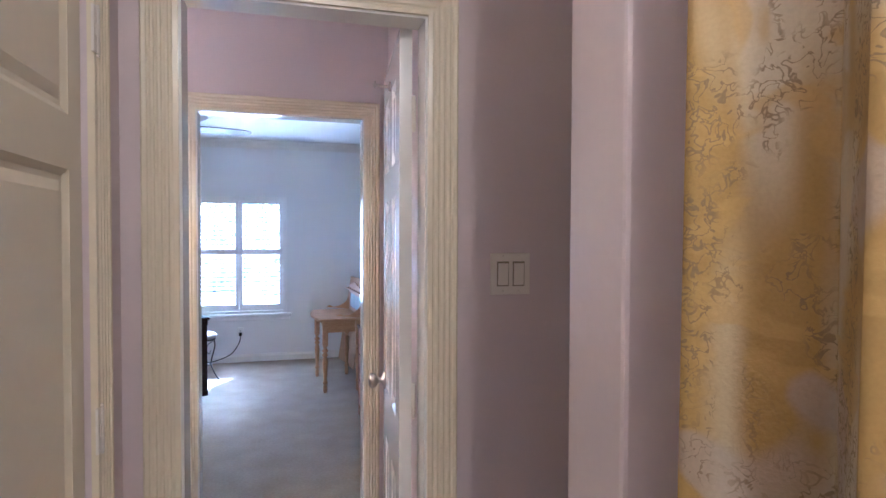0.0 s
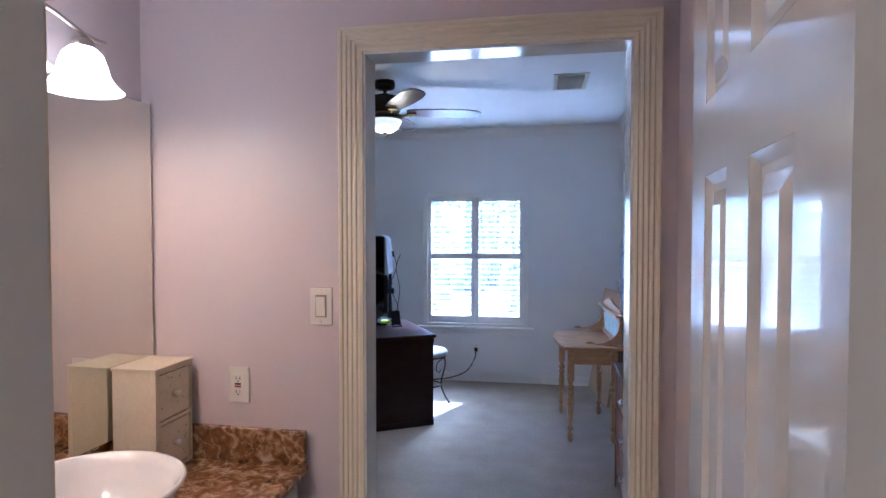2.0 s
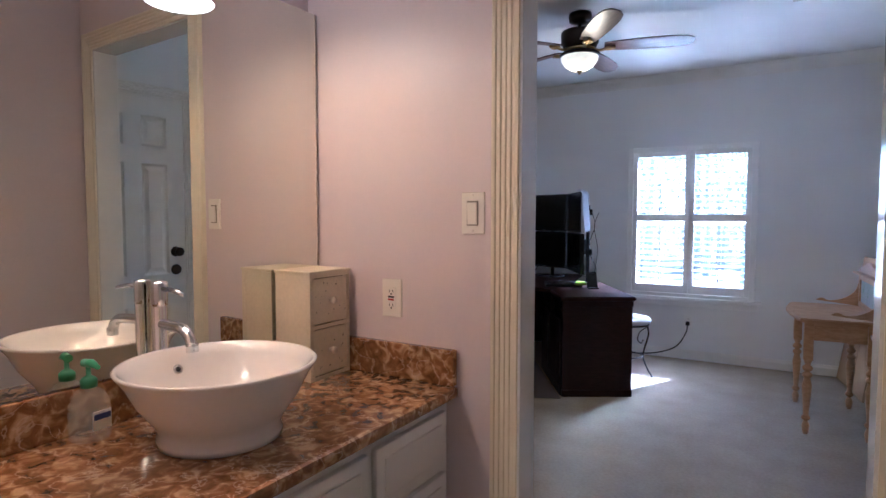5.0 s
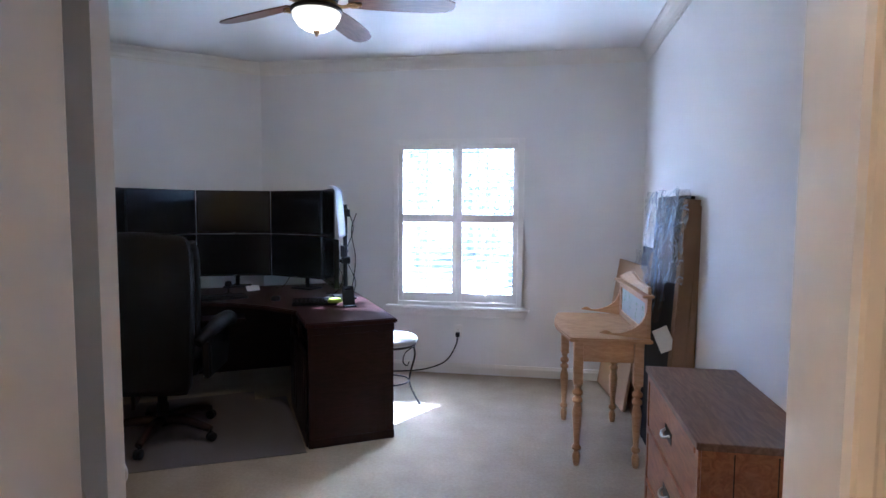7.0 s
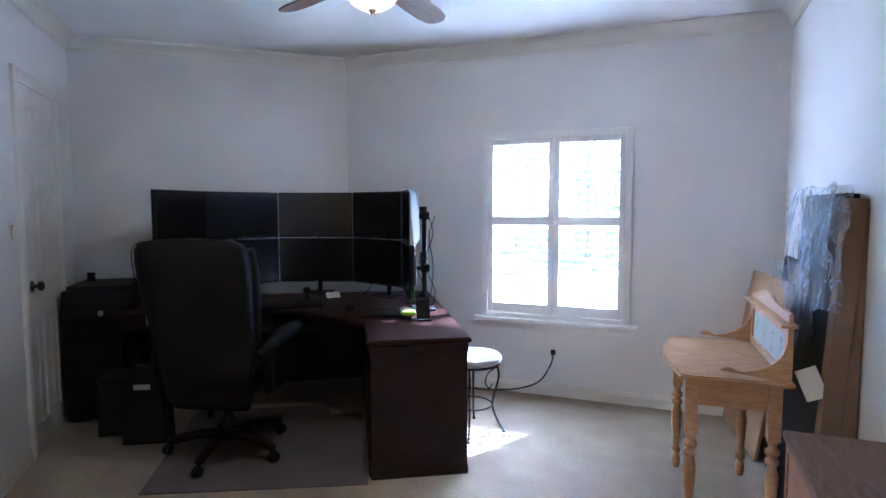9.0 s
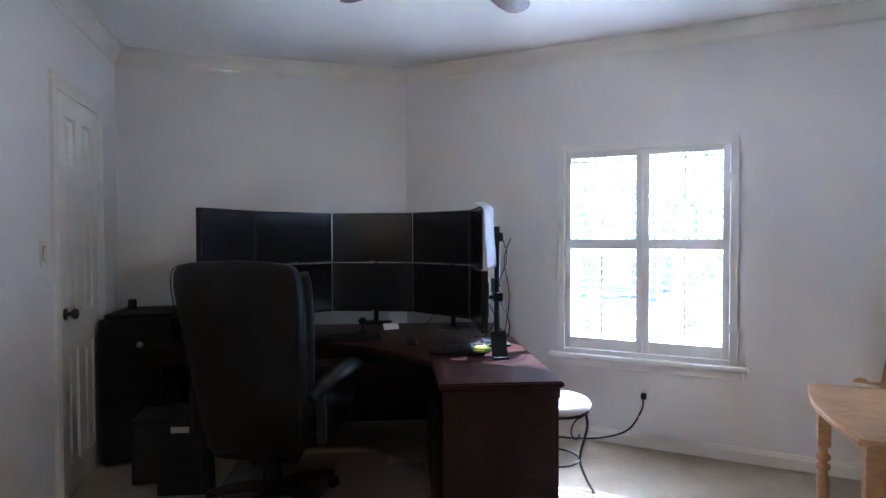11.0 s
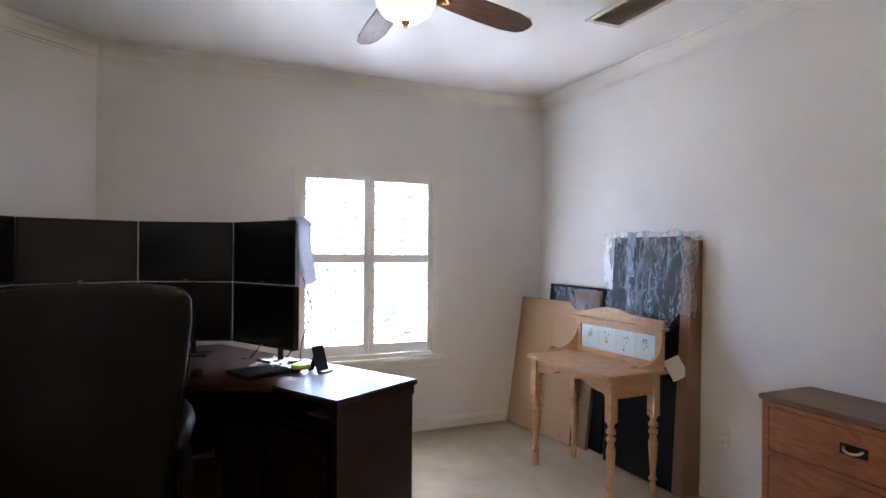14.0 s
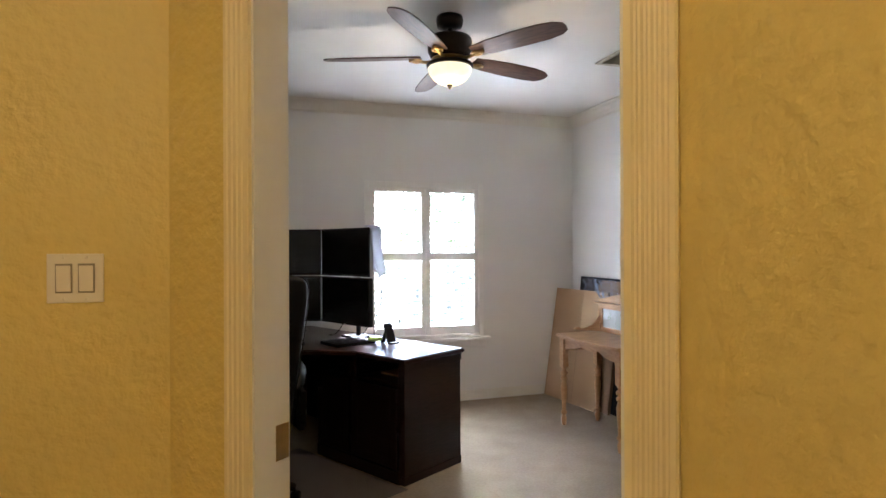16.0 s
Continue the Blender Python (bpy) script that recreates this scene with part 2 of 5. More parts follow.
SOAP = glass("soap_bottle", (0.80, 0.88, 0.80), 0.08, 0.16)
NAVY = material("navy_label", (0.03, 0.05, 0.18), 0.5, vary=0.03, bump=0.0)
MINT = material("pale_tile", (0.62, 0.70, 0.70), 0.15, vary=0.06, scale=12, fine=60, bump=0.0, piece=0.06)
SPRIG = material("green_sprig", (0.12, 0.28, 0.12), 0.4, vary=0.2, bump=0.0)
GRASS = material("lawn", (0.065, 0.060, 0.032), 0.95, vary=0.3, scale=1, fine=20, bump=0.4)
LEAF = material("foliage", (0.075, 0.10, 0.035), 0.7, vary=0.4, scale=2, fine=9, bump=0.0)
_n, _l = LEAF.node_tree.nodes, LEAF.node_tree.links
_t, _m = _n.new("ShaderNodeBsdfTranslucent"), _n.new("ShaderNodeMixShader")
_t.inputs["Color"].default_value = (0.34, 0.35, 0.20, 1)
_m.inputs[0].default_value = 0.4
_l.new(_n["Principled BSDF"].outputs[0], _m.inputs[1])
_l.new(_t.outputs[0], _m.inputs[2])
_l.new(_m.outputs[0], _n["Material Output"].inputs["Surface"])
TWIG = material("winter_twigs", (0.26, 0.24, 0.21), 0.9, vary=0.3, scale=1.5, fine=8, bump=0.0)
_n, _l = TWIG.node_tree.nodes, TWIG.node_tree.links
_t, _m = _n.new("ShaderNodeBsdfTranslucent"), _n.new("ShaderNodeMixShader")
_t.inputs["Color"].default_value = (0.34, 0.32, 0.26, 1)
_m.inputs[0].default_value = 0.45
_l.new(_n["Principled BSDF"].outputs[0], _m.inputs[1])
_l.new(_t.outputs[0], _m.inputs[2])
_l.new(_m.outputs[0], _n["Material Output"].inputs["Surface"])
BARK = material("bark", (0.32, 0.29, 0.26), 0.9, vary=0.3, scale=8, fine=40, bump=0.4)
MIRROR = bpy.data.materials.new("mirror_silver")
MIRROR.use_nodes = True
_b = MIRROR.node_tree.nodes["Principled BSDF"]
_b.inputs["Base Color"].default_value = (0.80, 0.80, 0.72, 1)
_b.inputs["Metallic"].default_value, _b.inputs["Roughness"].default_value = 1.0, 0.0
PANE = glass("window_pane")
# the pale blue base stands in for window light caught by the film
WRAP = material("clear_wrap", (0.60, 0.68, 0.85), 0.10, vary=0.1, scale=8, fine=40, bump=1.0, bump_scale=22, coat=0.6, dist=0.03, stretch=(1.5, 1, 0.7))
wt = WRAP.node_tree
crease = wt.nodes.new("ShaderNodeTexNoise")      # folds of the film get whiter alpha, standing in for their sheen
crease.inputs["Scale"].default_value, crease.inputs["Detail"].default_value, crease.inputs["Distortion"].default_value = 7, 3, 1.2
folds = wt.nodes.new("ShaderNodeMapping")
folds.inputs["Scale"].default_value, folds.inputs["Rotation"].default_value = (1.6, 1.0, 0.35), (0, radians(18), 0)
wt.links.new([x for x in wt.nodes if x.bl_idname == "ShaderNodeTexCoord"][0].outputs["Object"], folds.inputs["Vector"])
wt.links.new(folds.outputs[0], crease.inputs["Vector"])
fold_glint = wt.nodes.new("ShaderNodeMapRange")
fold_glint.inputs["From Min"].default_value, fold_glint.inputs["From Max"].default_value = 0.50, 0.66
fold_glint.inputs["To Min"].default_value, fold_glint.inputs["To Max"].default_value = 0.18, 0.46
wt.links.new(crease.outputs[0], fold_glint.inputs[0])
# thin opaque crinkle lines, their highlights put into the alpha
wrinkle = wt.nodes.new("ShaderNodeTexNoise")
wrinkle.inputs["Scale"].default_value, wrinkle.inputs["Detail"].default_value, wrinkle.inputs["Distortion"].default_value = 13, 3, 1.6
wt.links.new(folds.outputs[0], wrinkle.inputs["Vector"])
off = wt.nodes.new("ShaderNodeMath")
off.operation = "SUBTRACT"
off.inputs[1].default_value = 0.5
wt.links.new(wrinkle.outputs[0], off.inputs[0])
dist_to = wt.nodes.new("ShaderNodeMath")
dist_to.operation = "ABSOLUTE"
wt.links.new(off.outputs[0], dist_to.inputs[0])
crease_glint = wt.nodes.new("ShaderNodeMapRange")
crease_glint.inputs["From Min"].default_value, crease_glint.inputs["From Max"].default_value = 0.004, 0.035
crease_glint.inputs["To Min"].default_value, crease_glint.inputs["To Max"].default_value = 0.62, 0.0
wt.links.new(dist_to.outputs[0], crease_glint.inputs[0])
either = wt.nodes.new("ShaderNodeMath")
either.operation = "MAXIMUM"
wt.links.new(fold_glint.outputs[0], either.inputs[0])
wt.links.new(crease_glint.outputs[0], either.inputs[1])
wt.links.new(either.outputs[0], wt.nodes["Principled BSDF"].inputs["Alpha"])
VENTB = material("vent_shadow", (0.42, 0.39, 0.34), 0.8, vary=0.1, bump=0.0)


# ---- mesh helpers ----
def bm_box(bm, lo, hi, bevel=0.0, m=None):
    vs = [bm.verts.new((x, y, z)) for x in (lo[0], hi[0]) for y in (lo[1], hi[1]) for z in (lo[2], hi[2])]
    fs = [bm.faces.new([vs[i] for i in q]) for q in ((0, 1, 3, 2), (4, 6, 7, 5), (0, 4, 5, 1), (2, 3, 7, 6), (0, 2, 6, 4), (1, 5, 7, 3))]
    if bevel:
        es = list({e for f in fs for e in f.edges})
        r = bmesh.ops.bevel(bm, geom=es, offset=bevel, segments=2, affect="EDGES", profile=0.6)
        vs = list({v for f in r["faces"] for v in f.verts})
    if m is not None:
        bmesh.ops.transform(bm, matrix=m, verts=[v for v in vs if v.is_valid])
    return bm


def box(lo, hi, bevel=0.0, m=None):
    return bm_box(bmesh.new(), lo, hi, bevel, m)


def lathe(profile, segs=24, bm=None, at=(0, 0, 0)):
    """Turns (radius, z) pairs about the upright axis."""
    bm = bm or bmesh.new()
    rings = []
    for r, z in profile:
        if r < 1e-5:
            rings.append([bm.verts.new((at[0], at[1], at[2] + z))])
        else:
            rings.append([bm.verts.new((at[0] + r * math.cos(2 * math.pi * i / segs), at[1] + r * math.sin(2 * math.pi * i / segs), at[2] + z)) for i in range(segs)])
    for a, b in zip(rings, rings[1:]):
        for i in range(segs):
            j = (i + 1) % segs
            if len(a) == 1 and len(b) == 1:
                continue
            if len(a) == 1:
                bm.faces.new((a[0], b[j], b[i]))
            elif len(b) == 1:
                bm.faces.new((a[i], a[j], b[0]))
            else:
                bm.faces.new((a[i], a[j], b[j], b[i]))
    for f in bm.faces:
        f.smooth = True
    bmesh.ops.recalc_face_normals(bm, faces=bm.faces)
    return bm


def tube(points, r, segs=8, bm=None, closed=False):
    """A round bar along a smooth line through the points; r may be one number or one for each point."""
    bm = bm or bmesh.new()
    pts = [Vector(p) for p in points]
    rings = []
    n = len(pts)
    for i, p in enumerate(pts):
        d = (pts[(i + 1) % n if closed else min(i + 1, n - 1)] - pts[(i - 1) % n if closed else max(i - 1, 0)]).normalized()
        side = d.cross(Vector((0, 0, 1)) if abs(d.z) < 0.9 else Vector((1, 0, 0))).normalized()
        up = side.cross(d)
        rr = r[i] if isinstance(r, (list, tuple)) else r
        rings.append([bm.verts.new(p + rr * (math.cos(2 * math.pi * k / segs) * side + math.sin(2 * math.pi * k / segs) * up)) for k in range(segs)])
    for i in range(n if closed else n - 1):
        a, b = rings[i], rings[(i + 1) % n]
        for k in range(segs):
            f = bm.faces.new((a[k], a[(k + 1) % segs], b[(k + 1) % segs], b[k]))
            f.smooth = True
    if not closed:
        bm.faces.new(rings[0][::-1])
        bm.faces.new(rings[-1])
    return bm


def curve_points(ctrl, n=10):
    """Catmull-Rom points through the control points."""
    c = [Vector(p) for p in ctrl]
    c = [c[0] * 2 - c[1]] + c + [c[-1] * 2 - c[-2]]
    out = []
    for i in range(1, len(c) - 2):
        for k in range(n):
            t = k / n
            out.append(0.5 * (2 * c[i] + (c[i + 1] - c[i - 1]) * t + (2 * c[i - 1] - 5 * c[i] + 4 * c[i + 1] - c[i + 2]) * t * t + (3 * c[i] - c[i - 1] - 3 * c[i + 1] + c[i + 2]) * t ** 3))
    return out + [c[-2]]


def prism(outline, lo, hi, axis="z", bm=None, bevel=0.0):
    """Pushes a flat outline from lo to hi along an axis; the outline's pairs are the other two axes in order."""
    bm = bm or bmesh.new()
    put = {"z": lambda a, b, c: (a, b, c), "y": lambda a, b, c: (a, c, b), "x": lambda a, b, c: (c, a, b)}[axis]
    lo_v = [bm.verts.new(put(a, b, lo)) for a, b in outline]
    hi_v = [bm.verts.new(put(a, b, hi)) for a, b in outline]
    fs = [bm.faces.new(lo_v), bm.faces.new(hi_v)]
    n = len(outline)
    for i in range(n):
        fs.append(bm.faces.new((lo_v[i], lo_v[(i + 1) % n], hi_v[(i + 1) % n], hi_v[i])))
    bmesh.ops.recalc_face_normals(bm, faces=fs)
    if bevel:
        bmesh.ops.bevel(bm, geom=list(fs[0].edges) + list(fs[1].edges), offset=bevel, segments=2, affect="EDGES")
    return bm


def part(name, bm, mat, parent=None, label="", m=None, smooth=False):
    me = bpy.data.meshes.new(name)
    if smooth:
        for f in bm.faces:
            f.smooth = True
    bm.to_mesh(me)
    bm.free()
    me.materials.append(mat)
    ob = new(name, me)
    if parent is not None:
        ob.parent = parent
    if m is not None:
        ob.matrix_basis = m
    if label:
        ob["label"] = label
    return ob


def empty(name, m, label, category, group=""):
    ob = new(name)
    ob.empty_display_size = 0.1
    ob.matrix_basis = m
    return tagged(ob, label, category, group)


def structure(name, bm, mat, label, category, m=None):
    return tagged(part(name, bm, mat, None, "", m), label, category, "", "structure")


def again(ob, parent, m):
    """One more object on the same mesh, for alike parts."""
    o = bpy.data.objects.new(ob.name.split(".")[0], ob.data)
    scene.collection.objects.link(o)
    o.parent, o.matrix_basis = parent, m
    if "label" in ob:
        o["label"] = ob["label"]
    return o


def line_frame(p0, p1):
    """Local x along p0 to p1, local y to its left, on the floor."""
    a = math.degrees(math.atan2(p1[1] - p0[1], p1[0] - p0[0]))
    return pose(p0[0], p0[1], 0, 0, 0, a), math.dist(p0, p1)


def wall_mesh(length, y0, y1, height, openings, x0=0.0):
    """A wall along local x with openings (start, end, sill, head)."""
    bm = bmesh.new()
    x = x0
    for a, b, s, h in sorted(openings):
        if a > x:
            bm_box(bm, (x, y0, 0), (a, y1, height))
        if s > 0:
            bm_box(bm, (a, y0, 0), (b, y1, s))
        if h < height:
            bm_box(bm, (a, y0, h), (b, y1, height))
        x = b
    if x < length:
        bm_box(bm, (x, y0, 0), (length, y1, height))
    return bm


def casing(width, height, prof, y, sign=1):
    """A moulded frame round an opening that starts at local x = 0; sign gives the way in which it stands proud."""
    bm = bmesh.new()
    rows = []
    for w, d in prof:
        yy = y + sign * d
        rows.append([bm.verts.new(p) for p in ((-w, yy, 0), (-w, yy, height + w), (width + w, yy, height + w), (width + w, yy, 0))])
    for a, b in zip(rows, rows[1:]):
        for i in range(3):
            bm.faces.new((a[i], a[i + 1], b[i + 1], b[i]))
    for i in (0, 3):
        bm.faces.new([r[i] for r in rows])
    bmesh.ops.recalc_face_normals(bm, faces=bm.faces)
    return bm


FLUTED = [(-0.012, 0.0), (-0.012, 0.013)]
for k in range(4):
    a = 0.002 + k * 0.019
    FLUTED += [(a, 0.0145 + 0.0016 * k), (a + 0.005, 0.0120 + 0.0016 * k), (a + 0.010, 0.0120 + 0.0016 * k), (a + 0.014, 0.0157 + 0.0016 * k)]
FLUTED += [(0.083, 0.0215), (0.088, 0.018), (0.088, 0.0)]
FLUTED = [(-0.005 + (w + 0.012) * 0.74, d) for w, d in FLUTED]


def doorway(name, m, width, height, depth, sides=("near", "far"), trim=None, far_trim=None, prof=None):
    """Jamb lining and fluted casings of one opening. Local x runs along the wall, local y from 0 (near face) to depth."""
    trim = trim or TRIM
    bm = bmesh.new()
    t = 0.012
    bm_box(bm, (0.0, -0.004, 0), (t, depth + 0.004, height - t))
    bm_box(bm, (width - t, -0.004, 0), (width, depth + 0.004, height - t))
    bm_box(bm, (0.0, -0.004, height - t), (width, depth + 0.004, height))
    frame_ob = structure(name, bm, JAMB, "white glossy door jamb lining of an open doorway", "door frame", m)
    for side in sides:
        c = casing(width, height, prof or FLUTED, 0.0 if side == "near" else depth, -1 if side == "near" else 1)
        part("casing", c, trim if side == "near" else (far_trim or trim), frame_ob, "fluted painted casing")
    return frame_ob


def panel_door(name, m, w, h, label, mat=None, columns=2, knob_side=1, knobs=("knob",), thick=0.035, metal=None, both=True, knob_z=0.93):
    """A moulded panel door. Local x from the hinge edge (0) to the lock edge (w), local y from 0 to the thickness."""
    mat, metal = mat or DOORW, metal or NICKEL
    rows = [(0.14, 0.74), (0.92, 1.58), (1.68, h - 0.11)] if h > 1.9 else [(0.1, h - 0.1)]
    st = 0.105 if columns == 2 else 0.065
    mid = 0.10
    cw = (w - 2 * st - (mid if columns == 2 else 0)) / columns
    cols = [(st + i * (cw + mid), st + i * (cw + mid) + cw) for i in range(columns)]
    door = empty(name, m, label, "door")
    part("stile", box((0, 0, 0), (st, thick, h)), mat, door)
    part("stile", box((w - st, 0, 0), (w, thick, h)), mat, door)
    z = 0
    for k, (a, b) in enumerate(rows + [(h, h)]):
        part("rail", box((st, 0, z), (w - st, thick, a)), mat, door)
        if columns == 2 and a < h:
            part("mullion", box((cols[0][1], 0, a), (cols[1][0], thick, b)), mat, door)
        z = b
    for c0, c1 in cols:
        for a, b in rows:
            pb = bmesh.new()
            q = 0.009
            rings = []
            for inset, y in ((0, q * 0.1), (0.012, q), (0.022, q), (0.042, 0.002)):
                rings.append([(c0 + inset, y, a + inset), (c1 - inset, y, a + inset), (c1 - inset, y, b - inset), (c0 + inset, y, b - inset)])
            for flip in (False, True):
                vr = [[pb.verts.new((x, thick - y if flip else y, zz)) for x, y, zz in r] for r in rings]
                for r0, r1 in zip(vr, vr[1:]):
                    for i in range(4):
                        pb.faces.new((r0[i], r0[(i + 1) % 4], r1[(i + 1) % 4], r1[i]))
                pb.faces.new(vr[-1])
            bmesh.ops.recalc_face_normals(pb, faces=pb.faces)
            part("panel", pb, mat, door)
    for i, kind in enumerate(knobs):
        prof = [(0.0, 0.0), (0.031, 0.0), (0.031, 0.005), (0.012, 0.012), (0.011, 0.026), (0.022, 0.032), (0.028, 0.044), (0.026, 0.054), (0.014, 0.06), (0.0, 0.061)]
        if kind == "bolt":
            prof = [(0.0, 0.0), (0.032, 0.0), (0.030, 0.012), (0.02, 0.02), (0.0, 0.021)]
        zz = knob_z - (0.11 if kind == "bolt" else 0)
        for face in ((0, 1) if both else (0,)):
            mm = pose(w - 0.065, 0.0 if face == 0 else thick, zz, 90 if face == 0 else -90)
            part("door_knob" if kind == "knob" else "deadbolt", lathe(prof, 20), metal, door, "round metal knob" if kind == "knob" else "round metal deadbolt", mm)
    return door


def hinge(parent, m):
    bm = tube([(0, 0, -0.045), (0, 0, 0.045)], 0.006, 8)
    bm_box(bm, (-0.024, -0.002, -0.045), (0.0, 0.003, 0.045))
    bm_box(bm, (-0.014, -0.0035, -0.012), (-0.010, -0.0015, 0.012))
    for z in (-0.05, 0.046):
        bm_box(bm, (-0.004, -0.004, z), (0.004, 0.004, z + 0.004))
    return part("hinge", bm, PLATE, parent, "cream painted hinge", m)


# darker almond that paints the shadow gap round each rocker
SEAM_SHADE = material("switch_seam", (0.30, 0.27, 0.22), 0.7, vary=0.05, fine=80, bump=0.0)


def switch_plate(name, m, gangs, label):
    w = 0.07 + 0.046 * (gangs - 1)
    ob = empty(name, m, label, "light switch")
    part("plate", box((-w / 2, -0.006, -0.057), (w / 2, 0, 0.057), 0.0025), PLATE, ob)
    for g in range(gangs):
        x = (g - (gangs - 1) / 2) * 0.046
        part("rocker_frame", box((x - 0.0175, -0.0085, -0.034), (x + 0.0175, -0.0062, 0.034), 0.001), SEAM_SHADE, ob, "rocker frame darkened as its shadow gap")
        part("rocker", box((x - 0.0145, -0.0125, -0.030), (x + 0.0145, -0.0087, 0.030), 0.0015, pose(0, 0, 0, 3)), PLATE, ob)
        for zz in (-0.048, 0.048):
            part("screw", lathe([(0, 0), (0.003, 0), (0.002, 0.0012), (0, 0.0015)], 8), PLATE, ob, "", pose(x, -0.006, zz, 90))
    return ob


def outlet_plate(name, m, label, gfci=False):
    ob = empty(name, m, label, "wall outlet")
    part("plate", box((-0.035, -0.006, -0.057), (0.035, 0, 0.057), 0.0025), WHITEP if not gfci else PLATE, ob)
    part("face", box((-0.0165, -0.0085, -0.033), (0.0165, -0.0062, 0.033), 0.0015), WHITEP if not gfci else PLATE, ob)
    for zz in (-0.021, 0.021):
        for xx in (-0.006, 0.006):
            part("slot", box((xx - 0.001, -0.0092, zz - 0.004), (xx + 0.001, -0.0087, zz + 0.004)), DARK, ob)
        part("ground_hole", lathe([(0, 0), (0.0025, 0), (0.0025, 0.0006), (0, 0.0006)], 8), DARK, ob, "", pose(0, -0.0087, zz - 0.009, 90))
    if gfci:
        part("button", box((-0.010, -0.0105, 0.001), (0.010, -0.0087, 0.006)), DARK, ob, "black test button")
        part("button", box((-0.010, -0.0105, -0.007), (0.010, -0.0087, -0.002)), material("red_button", (0.4, 0.03, 0.02), 0.4, bump=0.0), ob, "red reset button")
    return ob

# ---- the plan ----
CEIL_Z = 2.55
EAST, NORTH, SOUTH = 0.87, 7.03, 3.012
C1, C2 = (-2.25, 7.03), (-3.71, 5.745)
P = (-1.60, 3.32)
V, N = (0.656, -0.755), (0.755, 0.656)       # along the slanted door wall, and into the office
C3 = (P[0] + V[0] * 0.384, P[1] + V[1] * 0.384)


def slant(s, n=0.0):
    return (P[0] + V[0] * s + N[0] * n, P[1] + V[1] * s + N[1] * n)


SLANT = pose(P[0], P[1], 0, 0, 0, math.degrees(math.atan2(V[1], V[0])))   # local y points into the office

# floors and ceilings
structure("floor", prism([(0.95, 7.1), (-2.3, 7.1), (-3.8, 5.78), slant(0.0, -0.06), (-1.35, 2.93), (0.95, 2.93)], -0.1, 0.0), CARPET, "beige cut-pile carpet floor of the office", "carpet")
structure("floor_bath", prism([(0.6, 2.929), (-1.29, 2.929), (-1.29, 1.5), (-0.9, 1.5), (-0.9, -1.2), (1.3, -1.2), (1.3, 1.6), (0.6, 1.6)], -0.1, -0.002), TILE, "beige tiled bathroom floor", "floor")
structure("floor_hall", prism([slant(0.0, -0.061), slant(-2.6, -0.061), (-4.2, 1.0), (-1.36, 1.0), (-1.36, 2.93)], -0.1, -0.001), CARPET, "beige carpet floor of the hallway", "carpet")
structure("ceiling", prism([(1.0, 7.15), (-2.3, 7.15), (-3.95, 5.75), (-4.2, 1.0), (-4.2, -1.2), (1.3, -1.2), (1.3, 2.95), (1.0, 3.0)], CEIL_Z, CEIL_Z + 0.1), CEIL, "plain white painted ceiling", "ceiling")

# office walls
WIN = (-1.075, -0.055, 0.56, 1.885)           # window opening: west, east, sill, head
structure("wall_north", wall_mesh(3.40, -0.10, 0.0, CEIL_Z, [(WIN[0] + 2.4, WIN[1] + 2.4, WIN[2], WIN[3])], 0.0), WALL, "white painted office wall with the window", "wall", pose(-2.4, NORTH + 0.10, 0))
structure("wall_east", wall_mesh(4.3, 0.0, 0.12, CEIL_Z, [], 0.0), WALL, "plain white painted office wall", "wall", pose(EAST + 0.12, 2.9, 0, 0, 0, 90))
m, length = line_frame(C2, C1)
structure("wall_northwest", wall_mesh(length + 0.06, 0.0, 0.12, CEIL_Z, [], -0.06), WALL, "slanted white painted office wall behind the desk", "wall", m)
DOOR_H = 2.05
structure("wall_southwest", wall_mesh(0.40, -0.06, 0.0, CEIL_Z, [(-0.42, 0.381, 0, DOOR_H), (-2.80, -2.19, 0, DOOR_H)], -3.30), WALL, "slanted white painted office wall with two doors", "wall", SLANT)
structure("wall_southwest_hall", wall_mesh(0.48, -0.09, -0.0605, CEIL_Z, [(-0.42, 0.381, 0, DOOR_H)], -0.73), YELLOW, "textured yellow painted hallway wall", "wall", SLANT)
D2 = (-0.437, 0.345)
structure("wall_south", wall_mesh(2.32, 0.055, 0.092, CEIL_Z, [(D2[0] + 1.36, D2[1] + 1.36, 0, DOOR_H)], 0.05), WALL, "white painted office wall beside the bathroom doorway", "wall", pose(-1.36, 2.92, 0))

# vanity room
VW, VE = -1.17, 0.46
structure("wall_vanity_north", wall_mesh(1.77, 0.0, 0.0545, CEIL_Z, [(D2[0] + 1.24, D2[1] + 1.24, 0, DOOR_H)], 0.0), PINK, "satin pink painted bathroom wall", "wall", pose(-1.24, 2.92, 0))
structure("wall_vanity_west", box((VW - 0.06, 1.50, 0), (VW, 2.9195, CEIL_Z)), PINK, "pink painted wall behind the vanity", "wall")
structure("wall_vanity_east", box((VE, 1.6275, 0), (VE + 0.1, 2.9195, CEIL_Z)), PINK, "pink painted wall behind the open door", "wall")
D1 = (-0.278, 0.335)
structure("wall_bath_middle", wall_mesh(2.4, 0.0, 0.08, CEIL_Z, [(D1[0] + 1.17, D1[1] + 1.17, 0, DOOR_H)], 0.0), PINK, "pink mauve painted wall between bath and vanity", "wall", pose(-1.17, 1.547, 0))

